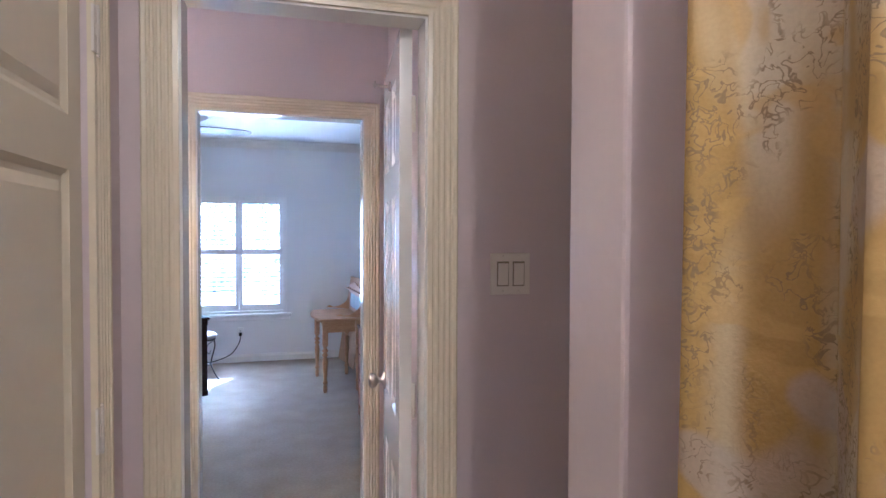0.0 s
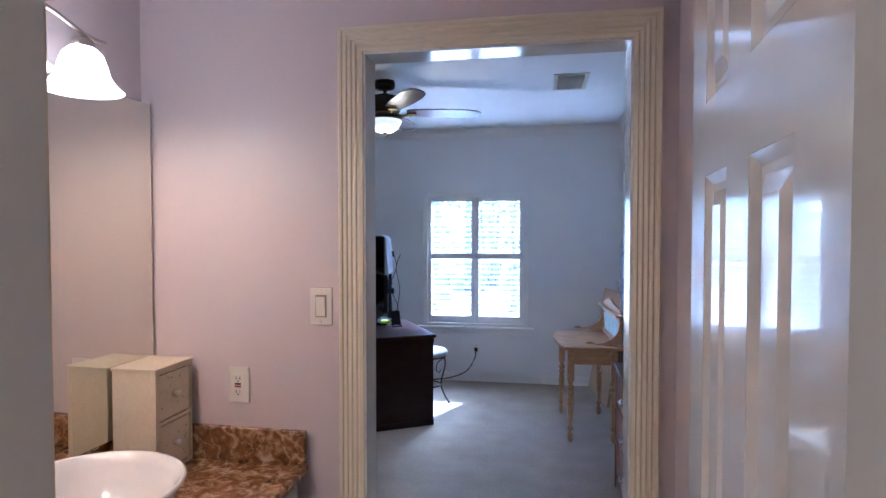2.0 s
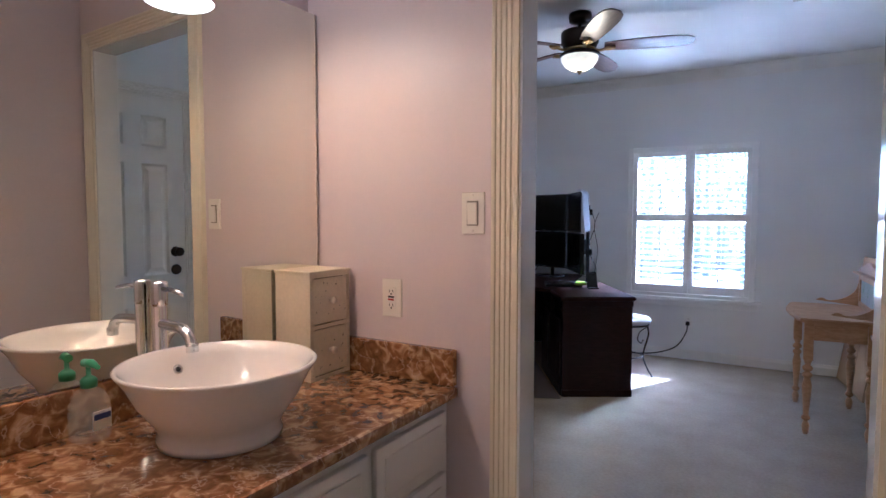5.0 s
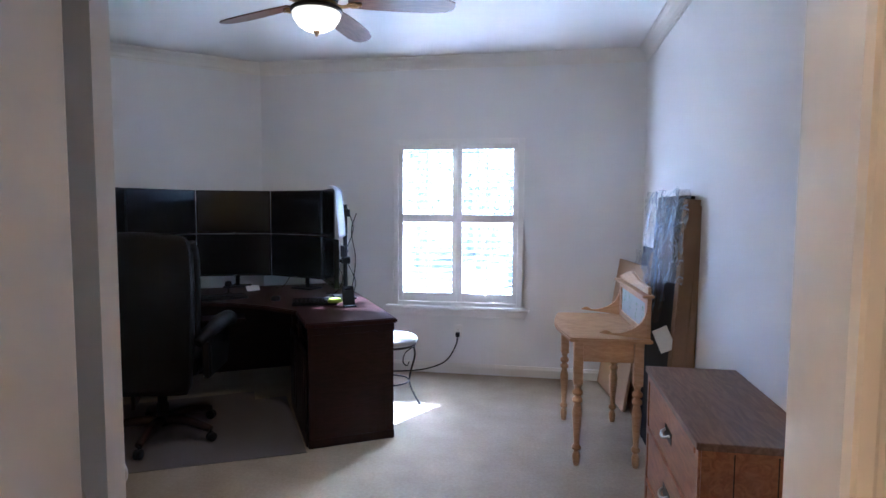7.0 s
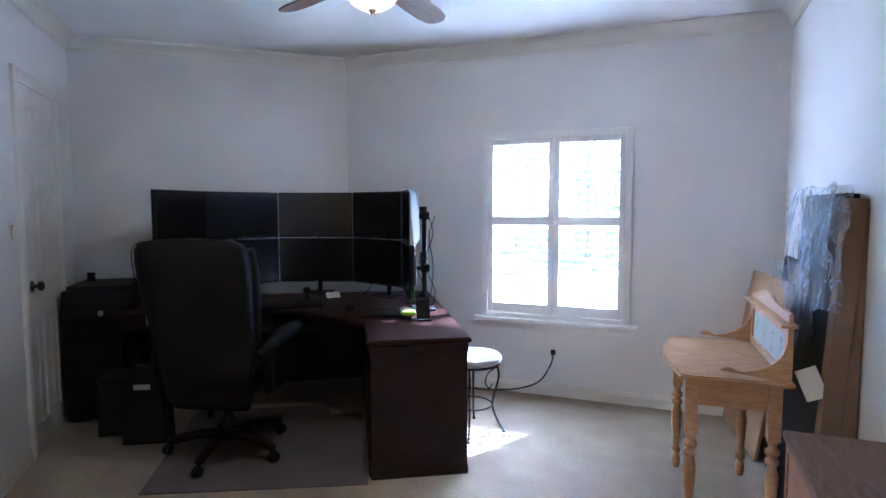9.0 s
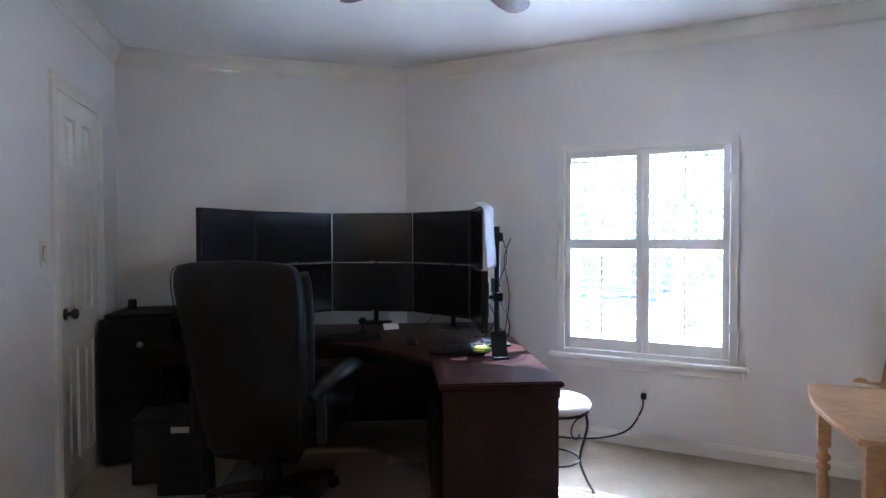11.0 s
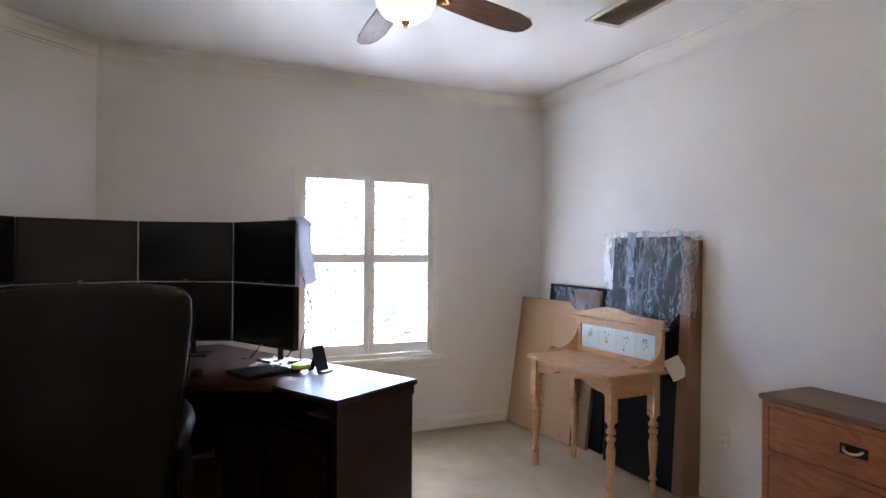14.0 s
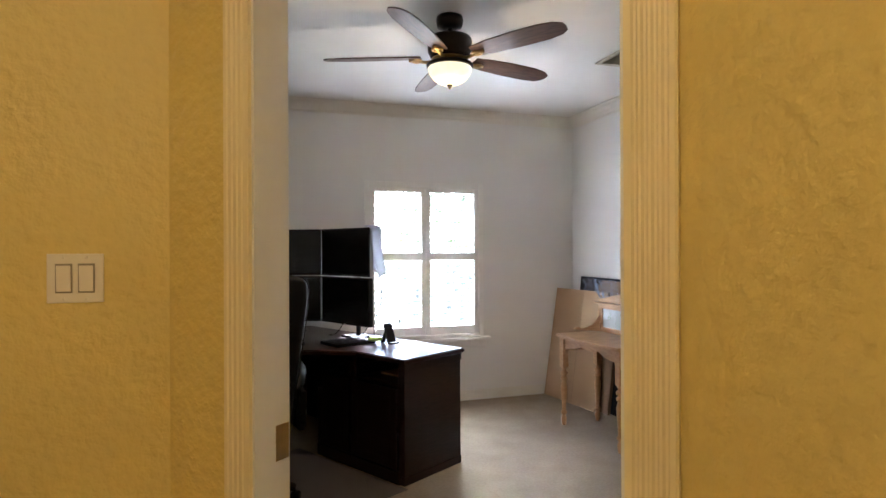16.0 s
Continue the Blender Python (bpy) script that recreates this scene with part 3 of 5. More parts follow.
# bath room
structure("wall_bath_west", wall_mesh(2.75, -0.10, 0.0, CEIL_Z, [(1.42, 2.535, 0, DOOR_H)], 0.0), PINK, "mauve painted bathroom wall with a closet", "wall", pose(-0.50, -1.2, 0, 0, 0, 90))
structure("wall_closet_back", box((-0.92, -1.2, 0), (-0.86, 1.546, CEIL_Z)), PINK, "plain closet back wall", "wall")
structure("wall_bath_east", box((1.12, -1.2, 0), (1.22, 1.546, CEIL_Z)), PINK, "mauve painted bathroom wall", "wall")
structure("wall_bath_south", box((-0.86, -1.3, 0), (1.22, -1.2, CEIL_Z)), PINK, "mauve painted bathroom wall", "wall")
structure("wall_tub_end", box((0.302, 0.58, 0), (1.12, 0.70, CEIL_Z), 0.006), PINK, "mauve painted stub wall at the bathtub's end", "wall")

# hallway
structure("wall_hall_east", box((-1.375, 0.9, 0), (-1.30, 2.935, CEIL_Z)), YELLOW, "textured yellow hallway wall", "wall")
structure("wall_hall_south", box((-4.2, 0.9, 0), (-1.36, 1.0, CEIL_Z)), YELLOW, "textured yellow hallway wall", "wall")
structure("wall_hall_north", box((-4.1, 3.80, 0), (-2.035, 3.86, CEIL_Z)), YELLOW, "textured yellow hallway wall with a light switch", "wall")
structure("wall_hall_west", box((-4.2, 1.0, 0), (-4.1, 6.0, CEIL_Z)), YELLOW, "textured yellow hallway wall", "wall")

# doorways
doorway("door_frame_office_bath", pose(D2[0], 2.92, 0), D2[1] - D2[0], DOOR_H, 0.092, ("near", "far"), TRIM, WTRIM)
doorway("door_frame_bath", pose(D1[0], 1.547, 0), D1[1] - D1[0], DOOR_H, 0.08, ("near", "far"), TRIM, TRIM, [(w * 1.08, d) for w, d in FLUTED])
exit_frame = doorway("door_frame_hall", SLANT @ pose(-0.42, -0.09, 0), 0.801, DOOR_H, 0.09, ("near",), HTRIM, WTRIM)
part("casing", casing(0.801, DOOR_H, FLUTED, 0.09, 1), WTRIM, exit_frame, "fluted white casing")
part("strike_plate", box((0.0122, 0.055, 0.86), (0.0142, 0.092, 0.94)), BRASS, exit_frame, "brass strike plate")
closet_frame = structure("door_frame_closet", casing(0.61, DOOR_H, FLUTED, 0.0, 1), WTRIM, "fluted white casing of the office closet door", "door frame", SLANT @ pose(-2.80, 0, 0))
bath_closet_frame = structure("door_frame_linen", casing(1.115, DOOR_H, FLUTED, 0.0, -1), TRIM, "fluted cream casing of the linen closet", "door frame", pose(-0.40, 0.22, 0, 0, 0, 90))

# crown moulding and baseboards of the office
def moulding(name, pts, prof, mat, label, closed=True):
    bm = bmesh.new()
    n = len(pts)
    rows = []
    for i in range(n):
        a, b, c = Vector(pts[i - 1]), Vector(pts[i]), Vector(pts[(i + 1) % n])
        d0, d1 = (b - a).normalized(), (c - b).normalized()
        n0, n1 = Vector((-d0.y, d0.x)), Vector((-d1.y, d1.x))
        k = (n0 + n1) / (1 + n0.dot(n1))
        rows.append([bm.verts.new((b.x + k.x * o, b.y + k.y * o, z)) for o, z in prof])
    for i in range(n):
        r0, r1 = rows[i], rows[(i + 1) % n]
        for j in range(len(prof) - 1):
            bm.faces.new((r0[j], r1[j], r1[j + 1], r0[j + 1]))
    bmesh.ops.recalc_face_normals(bm, faces=bm.faces)
    return structure(name, bm, mat, label, "moulding")


ROOM = [(EAST, SOUTH), (EAST, NORTH), C1, C2, C3]
Z = CEIL_Z
moulding("crown_moulding", ROOM, [(0.0, Z - 0.095), (0.008, Z - 0.095), (0.010, Z - 0.082), (0.016, Z - 0.078), (0.026, Z - 0.055), (0.046, Z - 0.03), (0.062, Z - 0.02), (0.066, Z - 0.012), (0.075, Z - 0.010), (0.075, Z)], WTRIM, "white painted crown moulding round the office")


def baseboard(p0, p1, h=0.085):
    m, length = line_frame(p0, p1)
    prof = [(0, 0), (0.014, 0), (0.014, h - 0.025), (0.009, h - 0.012), (0.006, h), (0, h)]
    return structure("baseboard", prism(prof, 0.0, length, "x"), WTRIM, "white painted baseboard along the wall", "baseboard", m)


baseboard((EAST, 3.95), (EAST, NORTH))
baseboard((EAST, NORTH), C1)
baseboard(C1, C2)
baseboard(C2, slant(-2.89))
baseboard(slant(-2.10), slant(-0.51))

# window with plantation shutters
def shutters():
    x0, x1, z0, z1 = WIN
    win = empty("window_1", pose(0, NORTH, 0), "white plantation shutters over a sunlit window, louvres open", "window")
    win["kind"] = "structure"
    bm = bmesh.new()
    f = 0.045
    for lo, hi in (((x0 - 0.02, -0.02, z0), (x0 + f - 0.02, 0.03, z1 + 0.02)), ((x1 - f + 0.02, -0.02, z0), (x1 + 0.02, 0.03, z1 + 0.02)), ((x0 + f - 0.02, -0.02, z1 - f + 0.02), (x1 - f + 0.02, 0.03, z1 + 0.02)), ((x0 + f - 0.02, -0.02, z0), (x1 - f + 0.02, 0.03, z0 + 0.03))):
        bm_box(bm, lo, hi, 0.004)
    part("window_frame", bm, SHUT, win)
    part("window_sill", box((x0 - 0.075, -0.06, z0 - 0.03), (x1 + 0.075, 0.0, z0), 0.008), SHUT, win)
    part("apron", box((x0 - 0.05, -0.016, z0 - 0.085), (x1 + 0.05, 0.0, z0 - 0.03), 0.004), SHUT, win)
    # glazing set back in the wall
    part("pane", box((x0, 0.073, z0), (x1, 0.077, z1)), PANE, win).visible_shadow = False
    gb = bmesh.new()
    for lo, hi in (((x0, 0.060, z0), (x0 + 0.035, 0.090, z1)), ((x1 - 0.035, 0.060, z0), (x1, 0.090, z1)), ((x0, 0.060, 1.2), (x1, 0.090, 1.24)), ((x0, 0.060, z0), (x1, 0.090, z0 + 0.035)), ((x0, 0.060, z1 - 0.035), (x1, 0.090, z1))):
        bm_box(gb, lo, hi)
    part("sash", gb, SHUT, win)
    mid = (x0 + x1) / 2
    louvre = None
    for a, b in ((x0 + 0.026, mid - 0.001), (mid + 0.001, x1 - 0.026)):
        leaf_bm = bmesh.new()
        st = 0.038
        rails = (z0 + 0.032, z0 + 0.105, 1.238, 1.302, z1 - 0.062, z1 - 0.024)
        bm_box(leaf_bm, (a, -0.012, rails[0]), (a + st, 0.016, rails[5]), 0.003)
        bm_box(leaf_bm, (b - st, -0.012, rails[0]), (b, 0.016, rails[5]), 0.003)
        for q in (0, 2, 4):
            bm_box(leaf_bm, (a + st, -0.010, rails[q]), (b - st, 0.014, rails[q + 1]), 0.002)
        leaf = part("shutter", leaf_bm, SHUT, win)
        for r0, r1 in ((rails[1], rails[2]), (rails[3], rails[4])):
            count = round((r1 - r0) / 0.051)
            step = (r1 - r0) / count
            for i in range(count):
                mm = pose((a + b) / 2, 0.002, r0 + step * (i + 0.5), LOUVRE_TILT)
                if louvre is None:
                    w = (b - a) / 2 - st - 0.002
                    ring = [(0.0195 * math.cos(t * math.pi / 5), 0.0048 * math.sin(t * math.pi / 5)) for t in range(10)]
                    louvre = part("louvre", prism(ring, -w, w, "x"), LOUV, leaf, "", mm)
                else:
                    again(louvre, leaf, mm)
            part("tilt_rod", box(((a + b) / 2 - 0.005, -0.034, r0 + 0.02), ((a + b) / 2 + 0.005, -0.026, r1 - 0.02), 0.002), SHUT, leaf)
        for hz in (0.78, 1.66):
            hx = a if a < mid - 0.2 else b
            part("hinge", box((hx - 0.012, -0.022, hz - 0.03), (hx + 0.012, -0.018, hz + 0.03)), SHUT, leaf)
    return win


LOUVRE_TILT = 14
shutters()

# ground and greenery outside
structure("ground", box((-300, 7.131, -0.7), (300, 900, -0.5)), GRASS, "lawn outside the window", "ground")


def shrub(m, h, r, seed):
    rnd = random.Random(seed)
    ob = empty("tree", m, "sunlit leafy tree outside the window", "tree", "trees outside")
    part("trunk", tube(curve_points([(0, 0, 0), (0.05, 0.02, h * 0.25), (-0.05, 0.06, h * 0.5), (0.02, 0, h * 0.85)], 5), [0.09 - 0.0045 * i for i in range(16)], 8), BARK, ob)
    limbs = bmesh.new()
    tips = []
    for i in range(9):
        a, z = rnd.uniform(0, 6.28), h * rnd.uniform(0.3, 0.75)
        tip = Vector((math.cos(a) * r * 0.8, math.sin(a) * r * 0.8, z + h * 0.2))
        tips.append(tip)
        tube(curve_points([(0, 0, z), tuple(tip * 0.5 + Vector((0, 0, z * 0.5 + 0.1))), tuple(tip)], 4), 0.022, 6, limbs)
    part("limbs", limbs, BARK, ob)
    verts, faces = [], []
    for i in range(1500):
        t = rnd.choice(tips)
        p = t + Vector((rnd.gauss(0, r * 0.34), rnd.gauss(0, r * 0.34), rnd.gauss(0, h * 0.13)))
        s = rnd.uniform(0.05, 0.10)
        q = Euler((rnd.uniform(0, 6.3), rnd.uniform(0, 6.3), rnd.uniform(0, 6.3))).to_matrix()
        k = len(verts)
        verts += [p + q @ Vector(c) * s for c in ((-1, 0, 0), (0, -0.45, 0.1), (1, 0, 0), (0, 0.45, 0.1))]
        faces.append((k, k + 1, k + 2, k + 3))
    me = bpy.data.meshes.new("crown")
    me.from_pydata(verts, [], faces)
    me.materials.append(LEAF)
    crown = new("crown", me)
    crown.parent = ob
    crown["kind"] = "stuff"
    return ob


for i, (x, y, h, r) in enumerate(((-3.2, 14.5, 4.2, 1.5), (-0.6, 16.0, 4.8, 1.7), (2.6, 15.0, 3.6, 1.4), (-6.5, 17, 5.2, 1.9), (-1.8, 20, 6.0, 2.0), (5.5, 19, 5.0, 1.9))):
    shrub(pose(x, y, -0.5), h, r, i)

def bare_tree(m, h, seed):
    rnd = random.Random(seed)
    ob = empty("bare_tree", m, "slender bare winter tree in the woods outside", "tree", "bare trees outside")
    r0 = rnd.uniform(0.07, 0.14)
    lean = rnd.uniform(-0.5, 0.5)
    part("trunk", tube(curve_points([(0, 0, 0), (lean * 0.2, 0, h * 0.33), (lean * 0.5, 0.1, h * 0.66), (lean, 0, h)], 4), [r0 * (1 - 0.065 * i) for i in range(13)], 7), BARK, ob)
    limbs = bmesh.new()
    for i in range(11):
        z, a, reach = h * rnd.uniform(0.15, 0.9), rnd.uniform(0, 6.28), rnd.uniform(0.6, 1.6)
        x = lean * z / h
        tube(curve_points([(x, 0, z), (x + math.cos(a) * reach * 0.5, math.sin(a) * reach * 0.5, z + reach * 0.5), (x + math.cos(a) * reach, math.sin(a) * reach, z + reach * 1.3)], 3), [0.03, 0.026, 0.022, 0.018, 0.014, 0.010, 0.006], 5, limbs)
    part("limbs", limbs, BARK, ob)


tree_spots = random.Random(77)
for i in range(20):
    y = tree_spots.uniform(12.0, 26.0)
    bare_tree(pose(-0.6 + tree_spots.uniform(-0.75, 0.55) * (y - 3), y, -0.5), tree_spots.uniform(5, 9), 100 + i)

def far_woods():
    """A belt of twiggy winter growth with gaps that let the sky through, thinning upwards."""
    rnd = random.Random(31)
    verts, faces = [], []
    for i in range(20000):
        x, y = rnd.uniform(-26, 24), rnd.uniform(25, 33)
        z = -0.5 + 8.0 * rnd.random() ** 1.25 * (0.8 + 0.2 * math.sin(x * 0.9) * math.sin(x * 0.37 + 1))
        s = rnd.uniform(0.10, 0.26)
        q = Euler((rnd.uniform(0, 6.3), rnd.uniform(0, 6.3), rnd.uniform(0, 6.3))).to_matrix()
        k = len(verts)
        verts += [Vector((x, y, z + 0.3)) + q @ Vector(c) * s for c in ((-1, 0, 0), (-0.1, -0.5, 0.1), (1, 0, 0), (0.15, 0.45, 0.1))]
        faces.append((k, k + 1, k + 2, k + 3))
    me = bpy.data.meshes.new("far_woods")
    me.from_pydata(verts, [], faces)
    me.materials.append(TWIG)
    tagged(new("far_woods", me), "belt of pale bare winter woods beyond the lawn", "woods", "", "stuff")


far_woods()

# ---- doors ----
closet_door = panel_door("door_closet", SLANT @ pose(-2.795, -0.028, 0.008), 0.60, 2.035, "closed white six-panel closet door with a dark knob", WTRIM, 2, metal=BRONZE, both=True)
closet_door["kind"] = "structure"
# the office's hall door, folded back along the south wall
hall_door = panel_door("door_hall", pose(-1.28, 3.133, 0.008), 0.79, 2.035, "white six-panel hall door standing wide open", WTRIM, 2)
hall_door["kind"] = "structure"
for z in (0.25, 1.0, 1.78):
    hinge(hall_door, pose(-0.012, 0.02, z, 0, 0, 180))
bath_door = panel_door("door_bath", pose(0.309, 1.642, 0.008, 0, 0, 85.0), 0.575, 2.035, "glossy white six-panel door standing open", DOORW, 2)
bath_door["kind"] = "structure"
for z in (0.25, 1.0, 1.80):
    hinge(bath_door, pose(-0.008, -0.004, z, 0, 0, 180))
coat_hook = empty("coat_hook", pose(0.309, 1.642, 0, 0, 0, 85.0) @ pose(0.285, 0.036, 1.955), "small brushed nickel coat hook on the open door", "hook")
part("base", lathe([(0, 0), (0.016, 0), (0.016, 0.004), (0.006, 0.008), (0, 0.008)], 16), NICKEL, coat_hook, "", pose(0, 0, 0, -90))
part("peg", tube([(0, 0, 0), (0, 0.025, 0), (0, 0.05, 0.004)], 0.005), NICKEL, coat_hook)
part("tip", lathe([(0, -0.004), (0.011, -0.003), (0.012, 0.002), (0, 0.006)], 14), NICKEL, coat_hook, "", pose(0, 0.05, 0.004, -90))
for y0 in (0.252, 0.795):
    leaf = panel_door("bifold_door", pose(-0.412, y0, 0.01, 0, 0, 90), 0.535, 2.025, "cream panelled bifold closet door, closed", TRIM, 1, knobs=())
    if y0 > 0.5:
        for z in (0.28, 1.075, 1.86):
            hinge(leaf, pose(0.548, -0.026, z))
east_frame = structure("door_frame_outside", casing(0.63, 1.985, FLUTED, 0.0, 1), WTRIM, "fluted white casing of the outside door", "door frame", pose(EAST, 3.085 - 0.06, 0, 0, 0, 90))
outside_door = panel_door("door_outside", pose(EAST - 0.006, 3.028, 0.008, 0, 0, 90), 0.624, 1.97, "closed white six-panel outside door with a deadbolt", WTRIM, 2, knobs=("knob", "bolt"), metal=BRONZE, thick=0.03, both=True, knob_z=1.055)
outside_door["kind"] = "structure"

# ---- vanity ----
CT = 0.80
def vanity():
    base = empty("vanity_cabinet", pose(VW, 1.70, 0), "cream painted vanity cabinet with drawers under the basin", "cabinet")
    D = 0.52
    body = bmesh.new()
    bm_box(body, (0.004, 0.0, 0.09), (D, 1.215, CT - 0.033))
    bm_box(body, (0.004, 0.0, 0.0), (D - 0.07, 1.215, 0.09))
    part("body", body, WTRIM, base)

    def front(y0, y1, z0, z1, kind):
        bm = box((D + 0.001, y0, z0), (D + 0.017, y1, z1), 0.004)
        bm_box(bm, (D + 0.0172, y0 + 0.03, z0 + 0.03), (D + 0.0215, y1 - 0.03, z1 - 0.03), 0.003)
        return part(kind, bm, WTRIM, base)
    for z0, z1 in ((0.12, 0.33), (0.345, 0.56), (0.575, 0.735)):
        front(0.865, 1.185, z0, z1, "drawer")
    front(0.30, 0.835, 0.575, 0.735, "drawer")
    front(0.30, 0.565, 0.12, 0.56, "cabinet_door")
    front(0.575, 0.835, 0.12, 0.56, "cabinet_door")
    front(0.02, 0.27, 0.12, 0.735, "cabinet_door")
    top = bmesh.new()
    bm_box(top, (VW + 0.002, 1.68, CT - 0.032), (VW + 0.56, 2.917, CT), 0.011)
    tagged(part("countertop", top, STONE), "polished brown marble countertop on the vanity", "countertop")
    sp = empty("backsplash", pose(0, 0, 0), "low brown marble backsplash along the walls", "backsplash")
    part("side_slab", box((VW + 0.024, 2.895, CT + 0.001), (VW + 0.553, 2.9185, CT + 0.103), 0.004), STONE, sp)
    part("back_slab", box((VW + 0.002, 1.68, CT + 0.001), (VW + 0.022, 2.9185, CT + 0.103), 0.004), STONE, sp)


vanity()
mirror = empty("mirror", pose(-1.130, 2.905, 0, 0, 0, -1.75), "large frameless wall mirror above the vanity", "mirror")
part("mirror_glass", box((-0.006, -1.205, CT + 0.107), (0.0, 0.0, 1.915), 0.0015), MIRROR, mirror)
part("edge_channel", box((-0.036, 0.0005, CT + 0.107), (-0.0005, 0.0045, 1.915)), PLATE, mirror, "pale edge channel")
part("backing", box((-0.0085, -1.20, CT + 0.110), (-0.0065, -0.004, 1.912)), PLATE, mirror, "pale backing board")
for y in (-0.95, -0.25):
    part("clip", box((-0.008, y, CT + 0.1035), (0.004, y + 0.02, CT + 0.1065)), CHROME, mirror)
    part("spacer", box((-0.038 - 0.0305 * y, y, 1.70), (-0.0087, y + 0.02, 1.72)), WHITEP, mirror)

basin = empty("vessel_basin", pose(-0.880, 2.333, CT), "round white porcelain vessel basin on the countertop", "basin")
part("bowl", lathe([(0.0, 0.02), (0.10, 0.02), (0.115, 0.001), (0.128, 0.0), (0.130, 0.012), (0.126, 0.03), (0.137, 0.05), (0.17, 0.095), (0.192, 0.14), (0.205, 0.158), (0.207, 0.163), (0.202, 0.166), (0.196, 0.163), (0.182, 0.14), (0.15, 0.075), (0.1, 0.045), (0.03, 0.038), (0.0, 0.037)], 64), PORC, basin)
part("overflow_ring", lathe([(0.006, 0.0), (0.011, 0.0), (0.0115, 0.002), (0.009, 0.003), (0.006, 0.002)], 20), CHROME, basin, "chrome overflow ring", pose(-0.1665, 0.012, 0.119, 0, 64, -4))
part("overflow_hole", lathe([(0.0, 0.001), (0.0065, 0.001), (0.0065, 0.0002), (0.0, 0.0002)], 16), DARK, basin, "", pose(-0.1665, 0.012, 0.119, 0, 64, -4))
part("drain", lathe([(0.0, 0.041), (0.02, 0.041), (0.022, 0.038), (0.0, 0.037)], 20), CHROME, basin)

faucet = empty("faucet", pose(-1.112, 2.345, CT, 0, 0, -4), "tall polished chrome single-lever faucet", "faucet")
part("column", lathe([(0, 0), (0.025, 0), (0.025, 0.006), (0.0185, 0.008), (0.0185, 0.262), (0.0178, 0.264), (0.0185, 0.266), (0.0195, 0.27), (0.0195, 0.316), (0.018, 0.322), (0, 0.325)], 28), CHROME, faucet)
part("spout", tube(curve_points([(0.0, 0, 0.222), (0.05, 0, 0.222), (0.098, 0, 0.218), (0.124, 0, 0.203), (0.134, 0, 0.183)], 6), 0.0125, 14), CHROME, faucet)
part("aerator", lathe([(0, 0), (0.014, 0), (0.014, 0.018), (0.0125, 0.02), (0, 0.02)], 18), CHROME, faucet, "", pose(0.1345, 0, 0.172))
part("lever", tube([(0.018, 0, 0.306), (0.06, 0, 0.306), (0.108, 0, 0.298)], [0.006, 0.0055, 0.005], 10), CHROME, faucet)

soap = empty("soap_dispenser", pose(-1.105, 2.175, CT, 0, 0, 5), "clear soap bottle with a green pump", "soap bottle")
part("bottle", lathe([(0, 0), (0.036, 0), (0.04, 0.006), (0.042, 0.04), (0.039, 0.08), (0.026, 0.104), (0.013, 0.11), (0.013, 0.116), (0, 0.116)], 28), SOAP, soap, "", pose(0, 0, 0.001))
part("collar", lathe([(0, 0.113), (0.016, 0.113), (0.017, 0.128), (0.012, 0.134), (0.005, 0.138), (0.005, 0.158), (0, 0.158)], 20), GREEN, soap)
part("pump_head", tube([(-0.014, 0, 0.163), (0.012, 0, 0.165), (0.034, 0, 0.158)], [0.009, 0.009, 0.005], 10), GREEN, soap)
part("label", box((0.0405, -0.02, 0.028), (0.0425, 0.02, 0.068), 0.0005), PAPER, soap, "white paper label")
part("label_band", box((0.0426, -0.018, 0.05), (0.0435, 0.018, 0.062)), NAVY, soap, "dark blue name band")


def mini_chest():
    c = empty("mini_chest", pose(-1.128, 2.722, CT), "distressed cream two-drawer trinket chest on the counter", "small chest")
    w, d, h = 0.172, 0.140, 0.312
    bm = box((0, 0, 0), (d - 0.012, w, h), 0.003)
    part("body", bm, DISTRESS, c)
    fr = bmesh.new()
    for lo, hi in (((0, 0), (w, 0.012)), ((0, h - 0.012), (w, h)), ((0, 0.012), (0.009, h - 0.012)), ((w - 0.009, 0.012), (w, h - 0.012)), ((0.009, h / 2 - 0.006), (w - 0.009, h / 2 + 0.006))):
        bm_box(fr, (d - 0.0118, lo[0], lo[1]), (d, hi[0], hi[1]))
    part("front_frame", fr, DISTRESS, c)
    part("lid", box((-0.002, -0.003, h), (d + 0.003, w + 0.003, h + 0.008), 0.002), DISTRESS, c)
    rnd = random.Random(4)
    for z0, z1 in ((0.0145, h / 2 - 0.0085), (h / 2 + 0.0085, h - 0.0145)):
        dr = part("drawer", box((d - 0.010, 0.0115, z0), (d - 0.001, w - 0.0115, z1), 0.003), DISTRESS, c)
        part("knob", lathe([(0, 0), (0.007, 0), (0.006, 0.006), (0.011, 0.012), (0.010, 0.018), (0, 0.021)], 16), DISTRESS, dr, "", pose(d - 0.001, w / 2, (z0 + z1) / 2, 0, 90))
        for k in range(16):
            y, z = rnd.uniform(0.02, w - 0.02), rnd.uniform(z0 + 0.01, z1 - 0.01)
            s = rnd.uniform(0.001, 0.0028)
            part("worn_chip", lathe([(0, 0), (s, 0), (s * 0.8, 0.0003), (0, 0.0004)], 6), BRONZE, dr, "", pose(d - 0.001, y, z, 0, 90))
    for z in (0.0125, h / 2 - 0.0072, h / 2 + 0.0062, h - 0.0140):
        part("worn_edge", box((d - 0.0008, 0.02, z), (d + 0.0006, w - 0.03, z + 0.0014)), BRONZE, c, "dark worn edge")


mini_chest()

